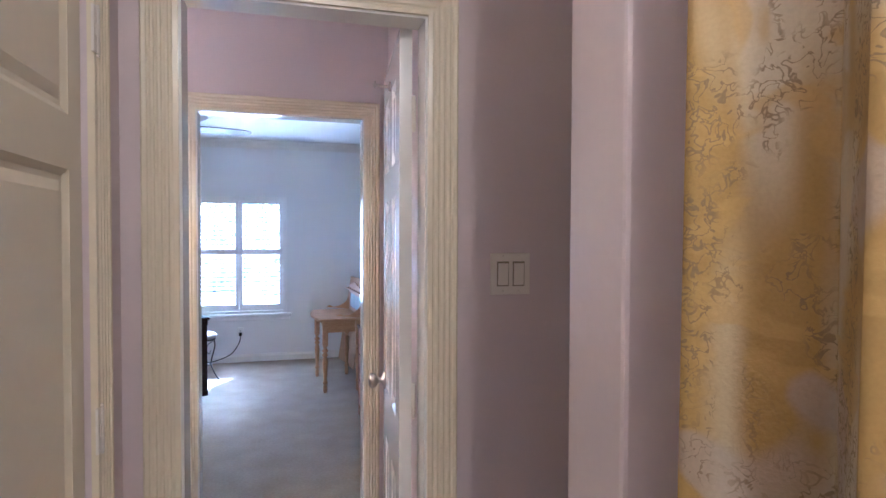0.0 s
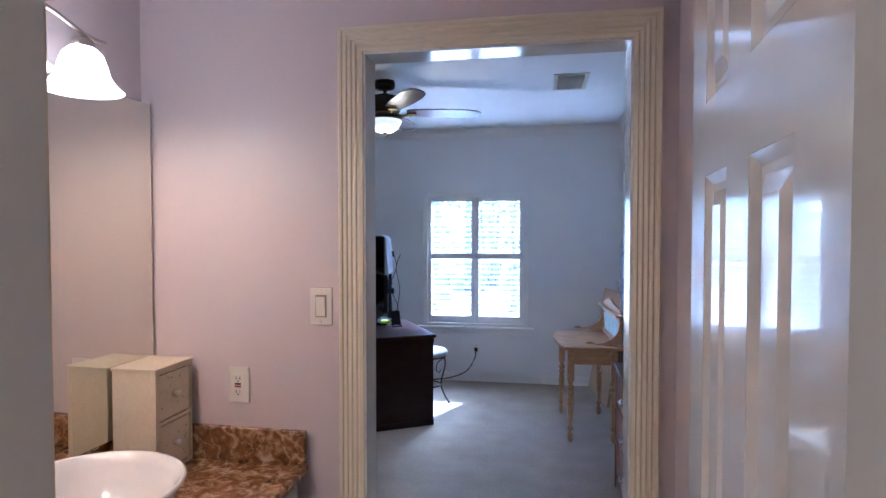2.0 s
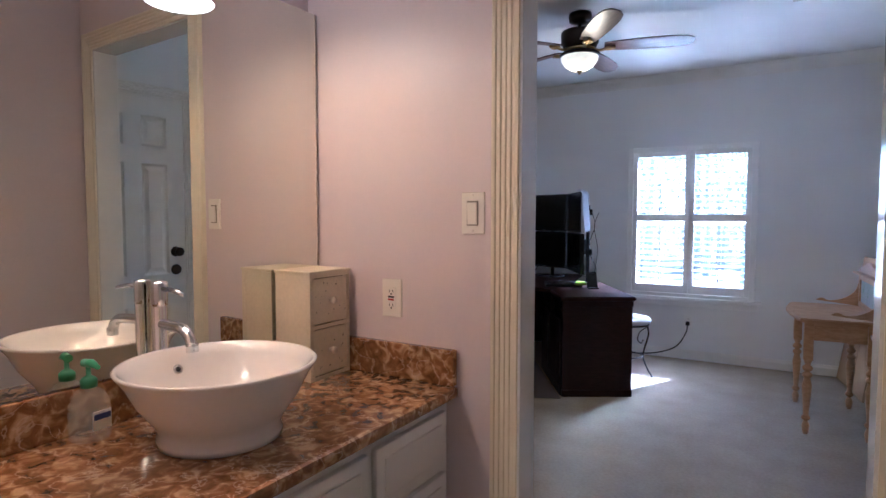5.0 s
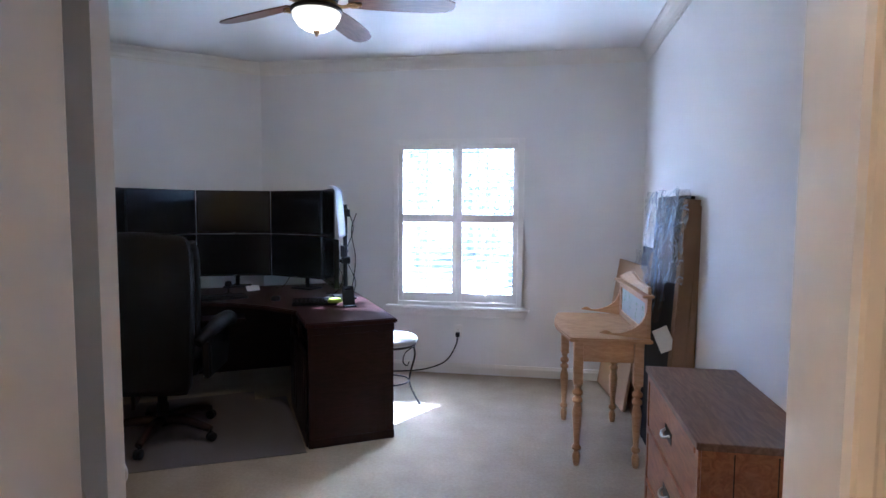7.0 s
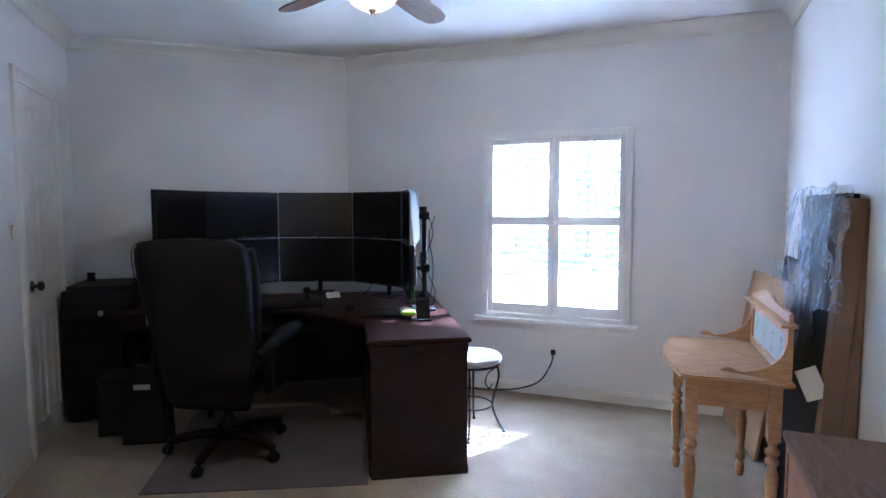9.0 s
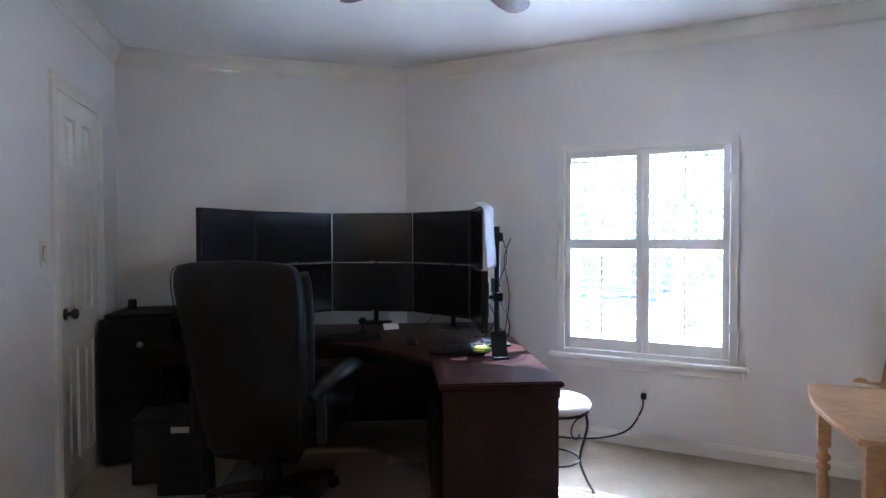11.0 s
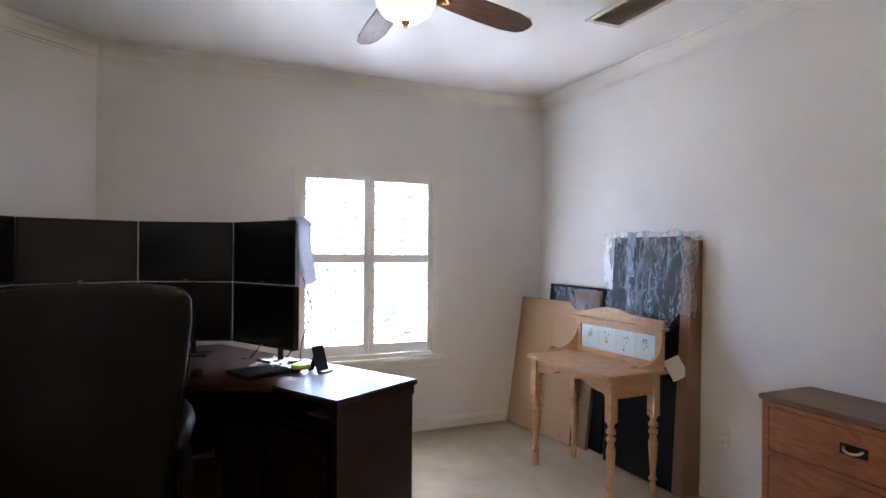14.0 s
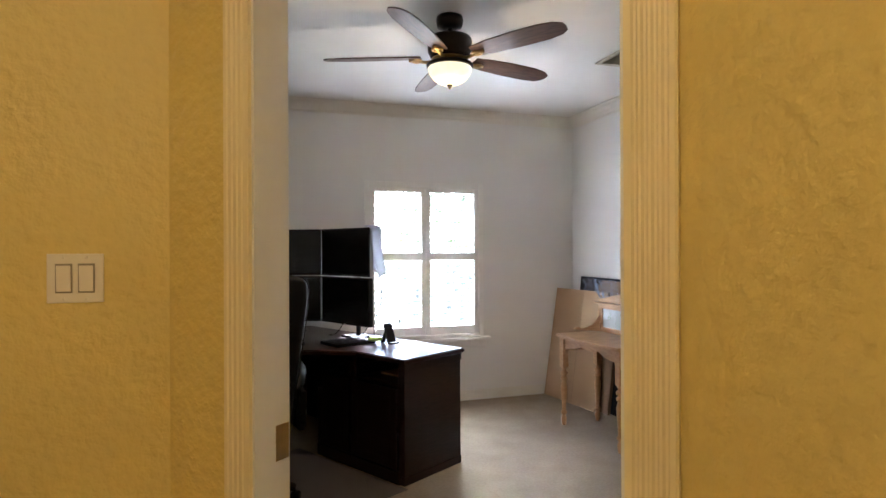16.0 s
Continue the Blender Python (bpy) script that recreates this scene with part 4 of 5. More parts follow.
# vanity light bar with bell shades
def vanity_light():
    v = empty("vanity_light", pose(VW, 2.19, 1.985), "nickel vanity light with lit frosted bell shades", "wall lamp")
    plate = lathe([(0, 0), (0.075, 0), (0.075, 0.008), (0.06, 0.018), (0.03, 0.026), (0, 0.027)], 32)
    bmesh.ops.scale(plate, vec=(1, 1.5, 1), verts=plate.verts)
    part("back_plate", plate, NICKEL, v, "", pose(0, 0, 0.03, 0, 90))
    part("stem", tube([(0.02, 0, 0.03), (0.10, 0, 0.045), (0.15, 0, 0.05)], 0.009, 10), NICKEL, v)
    ys = (-0.325, -0.108, 0.108, 0.325)
    ctrl = [(0.15, -0.40, 0.012), (0.15, -0.335, 0.012), (0.15, -0.22, 0.04), (0.15, -0.108, 0.03), (0.15, 0.0, 0.05), (0.15, 0.108, 0.03), (0.15, 0.22, 0.04), (0.15, 0.335, 0.012), (0.15, 0.40, 0.012)]
    part("arm", tube(curve_points(ctrl, 8), 0.006, 10), NICKEL, v)
    bell = [(0.018, 0.0), (0.030, -0.004), (0.045, -0.020), (0.054, -0.045), (0.060, -0.070), (0.072, -0.090), (0.091, -0.107), (0.088, -0.110), (0.069, -0.096), (0.057, -0.073), (0.050, -0.045), (0.040, -0.022), (0.018, -0.006)]
    for y in ys:
        z = 0.006 if abs(y) > 0.3 else 0.014
        part("socket_cup", lathe([(0, 0.0), (0.012, 0.0), (0.024, -0.010), (0.029, -0.028), (0.024, -0.030), (0, -0.028)], 20), NICKEL, v, "", pose(0.15, y, z))
        part("shade", lathe(bell, 36), SHADEW, v, "lit frosted glass bell shade", pose(0.15, y, z - 0.024))
        lamp("vanity_bulb", "POINT", pose(VW + 0.15, 2.19 + y, 1.985 + z - 0.118), VANITY_W, (1.0, 0.63, 0.29), 0.028)
    return v


vanity_light()
switch_plate("light_switch", pose(-0.567, 2.92, 1.287), 1, "almond single rocker light switch on the pink wall")
outlet_plate("gfci_outlet", pose(-0.841, 2.92, 1.034), "almond outlet with red and black test buttons", True)
switch_plate("light_switch", pose(0.565, 1.547, 1.367), 2, "almond double rocker light switch on the mauve wall")
switch_plate("light_switch", pose(-2.335, 3.80, 1.27), 2, "almond double rocker switch on the yellow wall")
switch_plate("light_switch", SLANT @ pose(-2.02, 0.0, 1.25, 0, 0, 180), 1, "white rocker light switch beside the closet door")

# bath: cupboard above the toilet recess, curtain and liner
def wall_cupboard():
    c = empty("wall_cupboard", pose(0.80, 0.702, 1.485), "cream wall cupboard with an open shelf below", "cabinet")
    W, D, H = 0.833, 0.318, 0.92
    sh0, sh1 = 0.055, 0.285
    bm = bmesh.new()
    bm_box(bm, (0.02, 0, 0.0), (D, W, 0.02))
    bm_box(bm, (0.02, 0, 0.021), (D, 0.02, H))
    bm_box(bm, (0.02, W - 0.02, 0.021), (D, W, H))
    bm_box(bm, (D - 0.01, 0.0205, 0.021), (D, W - 0.0205, H))
    bm_box(bm, (0.02, 0.0205, sh1 + 0.02), (D - 0.0105, W - 0.0205, sh1 + 0.04))
    part("carcass", bm, TRIM, c)
    fr = bmesh.new()
    bm_box(fr, (0, 0, 0), (0.0195, 0.05, H))
    bm_box(fr, (0, W - 0.05, 0), (0.0195, W, H))
    bm_box(fr, (0, 0.05, 0), (0.0195, W - 0.05, sh0))
    bm_box(fr, (0, 0.05, sh1), (0.0195, W - 0.05, sh1 + 0.06))
    part("face_frame", fr, TRIM, c)
    part("bottom_moulding", prism([(-0.016, -0.03), (0.02, -0.03), (0.02, -0.0005), (-0.004, -0.0005), (-0.010, -0.012)], 0, W, "y"), TRIM, c)
    for y0, y1 in ((0.02, W / 2 - 0.002), (W / 2 + 0.002, W - 0.02)):
        d = box((-0.019, y0, sh1 + 0.03), (-0.001, y1, H - 0.02), 0.004)
        bm_box(d, (-0.0225, y0 + 0.055, sh1 + 0.085), (-0.0192, y1 - 0.055, H - 0.075), 0.003)
        part("cupboard_door", d, TRIM, c)


wall_cupboard()


def hanging(name, mat, x, y0, y1, z0, z1, depth, folds, label, category, seed, slope=0.0):
    rnd = random.Random(seed)
    ob = empty(name, pose(0, 0, 0), label, category)
    bm = bmesh.new()
    n, rows = folds * 12, 14
    grid = []
    ph = [rnd.uniform(-0.5, 0.5) for _ in range(folds + 2)]
    for i in range(n + 1):
        t = i / n
        col = []
        for j in range(rows + 1):
            k = j / rows
            a = t * folds * 2 * math.pi + ph[int(t * folds)] * 0.5 * k
            amp = depth * (0.75 + 0.35 * k)
            col.append(bm.verts.new((x + slope * t + amp * math.sin(a), y0 + (y1 - y0) * t + 0.010 * math.sin(2 * a), z1 + (z0 - z1) * k)))
        grid.append(col)
    for i in range(n):
        for j in range(rows):
            bm.faces.new((grid[i][j], grid[i + 1][j], grid[i + 1][j + 1], grid[i][j + 1]))
    bmesh.ops.recalc_face_normals(bm, faces=bm.faces)
    bmesh.ops.solidify(bm, geom=bm.faces[:], thickness=0.0015)
    part("cloth", bm, mat, ob, "", None, True)
    return ob


hanging("shower_curtain", CURTAIN, 0.318, -0.55, 0.50, 0.12, 2.12, 0.042, 7, "ochre and cream printed shower curtain hanging in folds", "curtain", 3)
hanging("curtain_liner", LINER, 0.375, -0.5, 0.576, 0.15, 2.12, 0.016, 8, "plain white shower curtain liner behind the printed one", "curtain", 5)
rod = empty("curtain_rod", pose(0.345, -1.2, 2.15), "chrome shower curtain rod between two walls", "curtain rod")
part("bar", tube([(0, 0.004, 0), (0, 1.776, 0)], 0.012, 12), CHROME, rod)
for y in (0.001, 1.767):
    part("flange", lathe([(0, 0), (0.028, 0), (0.026, 0.006), (0.014, 0.01), (0, 0.01)], 18), CHROME, rod, "", pose(0, y, 0, -90))
tub = empty("bathtub", pose(0.46, -1.18, 0), "white bathtub behind the shower curtain", "bathtub")
tb = bmesh.new()
bm_box(tb, (0, 0.0, 0), (0.05, 1.75, 0.5), 0.015)
bm_box(tb, (0.6, 0.0, 0), (0.655, 1.75, 0.5), 0.015)
bm_box(tb, (0.05, 0.0, 0), (0.6, 0.06, 0.5), 0.015)
bm_box(tb, (0.05, 1.69, 0), (0.6, 1.75, 0.5), 0.015)
bm_box(tb, (0.05, 0.06, 0), (0.6, 1.69, 0.08))
part("shell", tb, PORC, tub)


# an invented dome lamp, out of view, that fills a room with light
def fill_lamp(m, label, power):
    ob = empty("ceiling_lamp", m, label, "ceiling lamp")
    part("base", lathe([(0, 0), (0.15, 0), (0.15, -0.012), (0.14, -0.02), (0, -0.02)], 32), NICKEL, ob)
    part("dome", lathe([(0.135, -0.021), (0.13, -0.05), (0.10, -0.078), (0.05, -0.094), (0, -0.098)], 32), FILL_DOME, ob, "glowing dome of the added lamp")
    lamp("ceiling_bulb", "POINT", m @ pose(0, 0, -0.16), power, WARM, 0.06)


fill_lamp(pose(0.1, -0.45, CEIL_Z), "unseen dome lamp added to brighten the bathroom", BATH_W)
fill_lamp(pose(-2.55, 1.9, CEIL_Z), "unseen dome lamp added to brighten the hallway", HALL_W)

# ---- office ----
DESK = pose(-1.157, 5.40, 0, 0, 0, 30.7)      # local x along the end panel, local y towards the slanted wall
DH = 0.716


def desk():
    d = empty("corner_desk", DESK, "large dark cherry corner desk with a side return", "desk")
    top = [(-0.018, -0.018), (0.508, -0.018), (0.508, 1.66), (-1.55, 1.66), (-1.55, 0.98), (-0.62, 0.98), (-0.40, 0.86), (-0.16, 0.62), (-0.018, 0.40)]
    part("desktop", prism(top, DH - 0.028, DH, "z", None, 0.006), BROWNT, d, "dark polished desk top")
    for name, lo, hi in (("end_panel", (0.0, 0.0, 0.05), (0.49, 0.022, DH - 0.030)), ("side_panel", (0.468, 0.0225, 0.05), (0.49, 1.62, DH - 0.030)),
                         ("stile", (0.0, 0.0225, 0.05), (0.022, 0.05, DH - 0.030)), ("stile", (0.0, 0.44, 0.05), (0.022, 0.47, DH - 0.030)),
                         ("partition", (0.0, 0.785, 0.05), (0.4675, 0.805, DH - 0.030)), ("bottom_board", (0.0225, 0.0225, 0.05), (0.4675, 0.78, 0.075)),
                         ("shelf", (0.0235, 0.051, 0.545), (0.4675, 0.78, 0.563))):
        part(name, box(lo, hi, 0.002), BROWN, d)
    for lo, hi in (((-0.004, -0.004, 0), (0.494, 0.03, 0.05)), ((-0.012, 0.0305, 0), (0.012, 0.80, 0.075)), ((0.470, 0.0305, 0), (0.494, 1.62, 0.05))):
        part("plinth", box(lo, hi, 0.006), BROWN, d)
    part("end_frame", box((-0.004, -0.006, DH - 0.072), (0.494, -0.0005, DH - 0.031), 0.002), BROWN, d)
    for y0, y1 in ((0.055, 0.435), (0.475, 0.775)):
        door = part("cabinet_door", box((-0.016, y0, 0.085), (-0.001, y1, 0.54), 0.004), BROWN, d)
        part("door_panel", box((-0.0205, y0 + 0.05, 0.135), (-0.0165, y1 - 0.05, 0.49), 0.003), BROWN, door)
        part("knob", lathe([(0, 0), (0.006, 0), (0.006, 0.012), (0.012, 0.018), (0, 0.024)], 14), BRONZE, door, "", pose(-0.016, y1 - 0.03, 0.44, 0, -90))
    part("back_panel", box((-1.54, 1.60, 0.05), (0.467, 1.62, DH - 0.030)), BROWN, d)
    for x in (-1.54, -1.02):
        part("upright", box((x, 1.021, 0.0), (x + 0.022, 1.5995, DH - 0.030)), BROWN, d)
    part("apron", box((-1.51, 1.0, 0.60), (-0.60, 1.02, DH - 0.030)), BROWN, d)
    tray = bmesh.new()
    bm_box(tray, (-0.95, 0.80, 0.60), (-0.30, 1.0, 0.615), 0.003)
    part("keyboard_tray", tray, BROWN, d)


desk()


def on_desk(x, y, z=0.0, rz=0.0):
    return DESK @ pose(x, y, DH + z, 0, 0, rz)


def monitor_arc():
    """Two tiers of five screens on posts."""
    knots = [(-1.225, 0.805), (-1.045, 1.24), (-0.619, 1.60), (-0.076, 1.505), (0.256, 1.112), (0.252, 0.581)]
    for tier, (z0, z1) in enumerate(((0.100, 0.426), (0.434, 0.764))):
        for i, (a, b) in enumerate(zip(knots, knots[1:])):
            mid = ((a[0] + b[0]) / 2, (a[1] + b[1]) / 2)
            w = math.dist(a, b) - 0.006
            ang = math.degrees(math.atan2(b[1] - a[1], b[0] - a[0]))
            tilt = 5 if tier == 0 and i > 2 else 2
            ob = empty("monitor", on_desk(mid[0], mid[1], 0, ang), "black flat monitor, switched off, in a curved double row" if tier else "black flat monitor, switched off, in the lower row", "monitor", "monitors on the desk")
            h = z1 - z0
            part("body", box((-w / 2, 0.004, z0), (w / 2, 0.034, z1), 0.004), BLACKP, ob)
            part("back_bulge", box((-w * 0.3, 0.0345, z0 + h * 0.2), (w * 0.3, 0.058, z1 - h * 0.2), 0.012), BLACKP, ob)
            bz = bmesh.new()
            q = 0.008
            bm_box(bz, (-w / 2, 0.0, z0), (w / 2, 0.0038, z0 + 0.014))
            bm_box(bz, (-w / 2, 0.0, z1 - q), (w / 2, 0.0038, z1))
            bm_box(bz, (-w / 2, 0.0, z0 + 0.014), (-w / 2 + q, 0.0038, z1 - q))
            bm_box(bz, (w / 2 - q, 0.0, z0 + 0.014), (w / 2, 0.0038, z1 - q))
            part("bezel", bz, BLACKP, ob)
            part("screen", box((-w / 2 + q, 0.0022, z0 + 0.014), (w / 2 - q, 0.0036, z1 - q)), SCREEN, ob, "dark glossy screen")
            part("badge", box((-0.012, -0.0006, z0 + 0.005), (0.012, 0.0002, z0 + 0.009)), SILVER, ob, "small silver maker's mark")
            if tier:
                part("edge_strip", box((w / 2 + 0.0005, 0.006, z0), (w / 2 + 0.0025, 0.030, z1)), SILVER, ob, "silver side edge")
                part("edge_strip", box((-w / 2, 0.006, z0 - 0.0035), (w / 2, 0.030, z0 - 0.001)), SILVER, ob, "silver bottom edge")
            part("mount", box((-0.05, 0.0585, z0 + h / 2 - 0.05), (0.05, 0.068, z0 + h / 2 + 0.05), 0.002), BLACKP, ob)
            part("arm", tube([(0, 0.068, z0 + h / 2), (0, 0.115, z0 + h / 2)], 0.012, 10), BLACKP, ob)
            if tier == 0:
                post = empty("monitor_post", on_desk(mid[0], mid[1], 0, ang) @ pose(0, 0.125, 0), "black steel monitor post standing on the desk", "monitor stand", "posts behind the monitors")
                part("base_plate", box((-0.10, -0.08, 0), (0.10, 0.06, 0.012), 0.004), BLACKP, post)
                part("pole", tube([(0, 0, 0.012), (0, 0, 0.66)], 0.016, 14), BLACKP, post)
                for zz in (0.265, 0.60):
                    part("clamp", box((-0.03, -0.024, zz - 0.025), (0.03, 0.03, zz + 0.025), 0.004), BLACKP, post)


monitor_arc()


def arm_chair():
    c = empty("office_chair", pose(-2.075, 5.418, 0, 0, 0, 15), "black leather executive office chair on castors", "office chair")
    # local +y points to the desk, the tall back stands at -y
    bm = bmesh.new()
    rows = [(0.31, 0.205, 0.035, 0.03), (0.36, 0.228, 0.055, 0.02), (0.46, 0.242, 0.062, 0.0), (0.62, 0.258, 0.068, -0.022), (0.80, 0.274, 0.068, -0.055), (0.98, 0.288, 0.066, -0.092), (1.10, 0.293, 0.062, -0.118), (1.165, 0.286, 0.055, -0.132), (1.192, 0.268, 0.042, -0.138), (1.205, 0.240, 0.024, -0.140)]
    rings = []
    for z, hw, th, y in rows:
        ring = []
        for k in range(28):
            a = 2 * math.pi * k / 28
            ca, sa = math.cos(a), math.sin(a)
            ring.append(bm.verts.new((hw * math.copysign(abs(ca) ** 0.35, ca), y - 0.20 + th * math.copysign(abs(sa) ** 0.5, sa), z + 0.018 * (1 - abs(ca)) * (z > 1.1))))
        rings.append(ring)
    for a, b in zip(rings, rings[1:]):
        for k in range(28):
            bm.faces.new((a[k], a[(k + 1) % 28], b[(k + 1) % 28], b[k]))
    bm.faces.new(rings[0][::-1])
    bm.faces.new(rings[-1])
    bmesh.ops.recalc_face_normals(bm, faces=bm.faces)
    back = part("backrest", bm, LEATHER, c, "", None, True)
    for sx in (-1, 1):
        pts = [(sx * (hw - 0.012), y - 0.20 + th * 0.75, z) for z, hw, th, y in rows[3:-2]]
        part("wing", tube(curve_points([(p[0], p[1] + 0.012, p[2]) for p in pts], 5), 0.03, 10), LEATHER, back, "rolled leather side wing")
        part("piping", tube(curve_points([(sx * (hw - 0.002), y - 0.20 - th * 0.72, z) for z, hw, th, y in rows], 4), 0.0025, 6), LEATHER, back)
    part("seat", box((-0.26, -0.19, 0.40), (0.26, 0.30, 0.51), 0.045), LEATHER, c, "", None, True)
    for sx in (-1, 1):
        part("armrest", tube(curve_points([(sx * 0.275, -0.20, 0.60), (sx * 0.325, -0.10, 0.665), (sx * 0.352, 0.05, 0.690), (sx * 0.345, 0.17, 0.672), (sx * 0.335, 0.215, 0.64)], 5), [0.03] * 3 + [0.038] * 3 + [0.046] * 11 + [0.042, 0.036, 0.028, 0.016], 14), LEATHER, c, "padded leather armrest")
        panel = prism([(-0.19, 0.40), (0.14, 0.40), (0.19, 0.52), (0.20, 0.64), (0.05, 0.66), (-0.12, 0.63), (-0.19, 0.60)], 0.0, 0.05, "x", None, 0.012)
        part("side_panel", panel, LEATHER, c, "leather side panel under the armrest", pose(sx * 0.315 - 0.025, 0, 0))
    part("seat_plate", box((-0.13, -0.14, 0.355), (0.13, 0.14, 0.398), 0.008), BLACKP, c)
    part("gas_lift", lathe([(0, 0.085), (0.034, 0.085), (0.034, 0.20), (0.026, 0.205), (0.026, 0.353), (0, 0.353)], 20), BLACKP, c)
    part("hub", lathe([(0, 0.075), (0.05, 0.078), (0.055, 0.10), (0.045, 0.125), (0, 0.13)], 20), BLACKP, c)
    for k in range(5):
        m = pose(0, 0, 0, 0, 0, 72 * k - 91)
        leg = part("base_leg", tube(curve_points([(0.03, 0, 0.108), (0.16, 0, 0.112), (0.29, 0, 0.086), (0.32, 0, 0.075)], 5), [0.03 - 0.0007 * i for i in range(16)], 10), BROWN, c, "dark wood-capped base leg", m)
        cas = part("castor", lathe([(0, -0.022), (0.02, -0.022), (0.027, -0.016), (0.027, -0.004), (0.022, -0.003), (0.022, 0.003), (0.027, 0.004), (0.027, 0.016), (0.02, 0.022), (0, 0.022)], 18), BLACKP, leg, "", pose(0.325, 0, 0.0335, 90, 0, 60 * k))
        part("castor_stem", tube([(0.318, 0, 0.055), (0.318, 0, 0.08)], 0.007, 8), BLACKP, leg)


arm_chair()

mat_ob = part("chair_mat", prism([(-1.11, 0.03), (-0.02, -0.045), (-0.03, 0.97), (-0.24, 0.97), (-0.24, 1.16), (-1.125, 1.16)], 0.0015, 0.005, "z", None, 0.001), MAT_V, None, "", DESK)
tagged(mat_ob, "grey-brown plastic chair mat lying on the carpet", "chair mat")


def tower_case():
    t = empty("computer_tower", pose(-3.30, 5.66, 0, 0, 0, 38), "tall black computer tower case beside the slanted wall", "computer")
    part("case", box((-0.20, -0.24, 0.02), (0.20, 0.24, 0.85), 0.01), BLACKP, t)
    part("top_rim", box((-0.18, -0.21, 0.8505), (0.18, 0.20, 0.875), 0.008), BLACKP, t)
    for x in (-0.16, 0.16):
        part("foot", box((x - 0.03, -0.2, 0), (x + 0.03, 0.2, 0.0195), 0.004), BLACKP, t)
    for z in (0.30, 0.42, 0.54, 0.66):
        part("bay_cover", box((-0.185, -0.252, z), (0.185, -0.2405, z + 0.11), 0.003), BLACKP, t)
    part("knob", lathe([(0, 0), (0.018, 0), (0.018, 0.006), (0.012, 0.012), (0, 0.013)], 18), SILVER, t, "round silver knob", pose(0.02, -0.2525, 0.705, 90))
    part("power_button", lathe([(0, 0), (0.013, 0), (0.012, 0.005), (0, 0.006)], 16), SILVER, t, "", pose(0.15, -0.2525, 0.62, 90))
    r = empty("black_gadget", pose(-3.42, 5.64, 0.876, 0, 0, 30), "small black box on top of the tower", "gadget")
    part("box", box((-0.022, -0.012, 0), (0.022, 0.012, 0.06), 0.003), BLACKP, r)
    r = empty("antenna_stub", pose(-3.20, 5.82, 0.876), "short black antenna stub on top of the tower", "antenna")
    part("stub", box((-0.012, -0.008, 0), (0.012, 0.008, 0.09), 0.004), BLACKP, r)


tower_case()
sub = empty("subwoofer", pose(-2.90, 5.42, 0, 0, 0, 38), "black box subwoofer on the carpet", "speaker")
part("box", box((-0.11, -0.13, 0.015), (0.11, 0.13, 0.36), 0.012), BLACKP, sub)
part("grille", box((-0.09, -0.138, 0.04), (0.09, -0.1305, 0.33), 0.004), DARK, sub)
for x in (-0.08, 0.08):
    part("foot", lathe([(0, 0), (0.015, 0), (0.015, 0.0145), (0, 0.0145)], 12), BLACKP, sub, "", pose(x, 0.0, 0))
bag = empty("black_bag", pose(-2.62, 5.36, 0, 0, 0, 30), "black bag with a white tag on the floor", "bag")
part("body", prism([(-0.13, 0), (0.13, 0), (0.12, 0.3), (0.07, 0.44), (-0.06, 0.45), (-0.12, 0.28)], -0.07, 0.07, "y", None, 0.02), BLACKP, bag)
part("tag", box((-0.05, -0.075, 0.33), (0.04, -0.0715, 0.36)), PAPER, bag, "white tag")


def stool():
    s = empty("vanity_stool", pose(-0.90, 6.20, 0), "round cream cushioned stool with curled iron legs", "stool")
    part("cushion", lathe([(0, 0.435), (0.165, 0.435), (0.182, 0.445), (0.185, 0.462), (0.172, 0.48), (0.11, 0.492), (0, 0.496)], 40), CREAMUP, s)
    part("seat_ring", tube([(0.168 * math.cos(a * math.pi / 16), 0.168 * math.sin(a * math.pi / 16), 0.427) for a in range(32)], 0.008, 8, None, True), IRON, s)
    part("foot_ring", tube([(0.125 * math.cos(a * math.pi / 16), 0.125 * math.sin(a * math.pi / 16), 0.17) for a in range(32)], 0.0055, 8, None, True), IRON, s)
    for k in range(4):
        a = radians(90 * k + 14)
        ctrl = [(0.155, 0.425), (0.165, 0.34), (0.135, 0.22), (0.130, 0.15), (0.165, 0.06), (0.198, 0.008)]
        leg = part("leg", tube(curve_points([(r * math.cos(a), r * math.sin(a), z) for r, z in ctrl], 6), 0.0068, 8), IRON, s, "curled iron leg")
        part("scroll", tube(curve_points([(r * math.cos(a), r * math.sin(a), z) for r, z in ((0.15, 0.40), (0.10, 0.36), (0.085, 0.30), (0.11, 0.27), (0.128, 0.30))], 5), 0.0045, 6), IRON, leg)
        part("foot_tip", lathe([(0, 0), (0.011, 0), (0.012, 0.006), (0.007, 0.014), (0, 0.014)], 12), IRON, leg, "", pose(0.198 * math.cos(a), 0.198 * math.sin(a), 0))


stool()


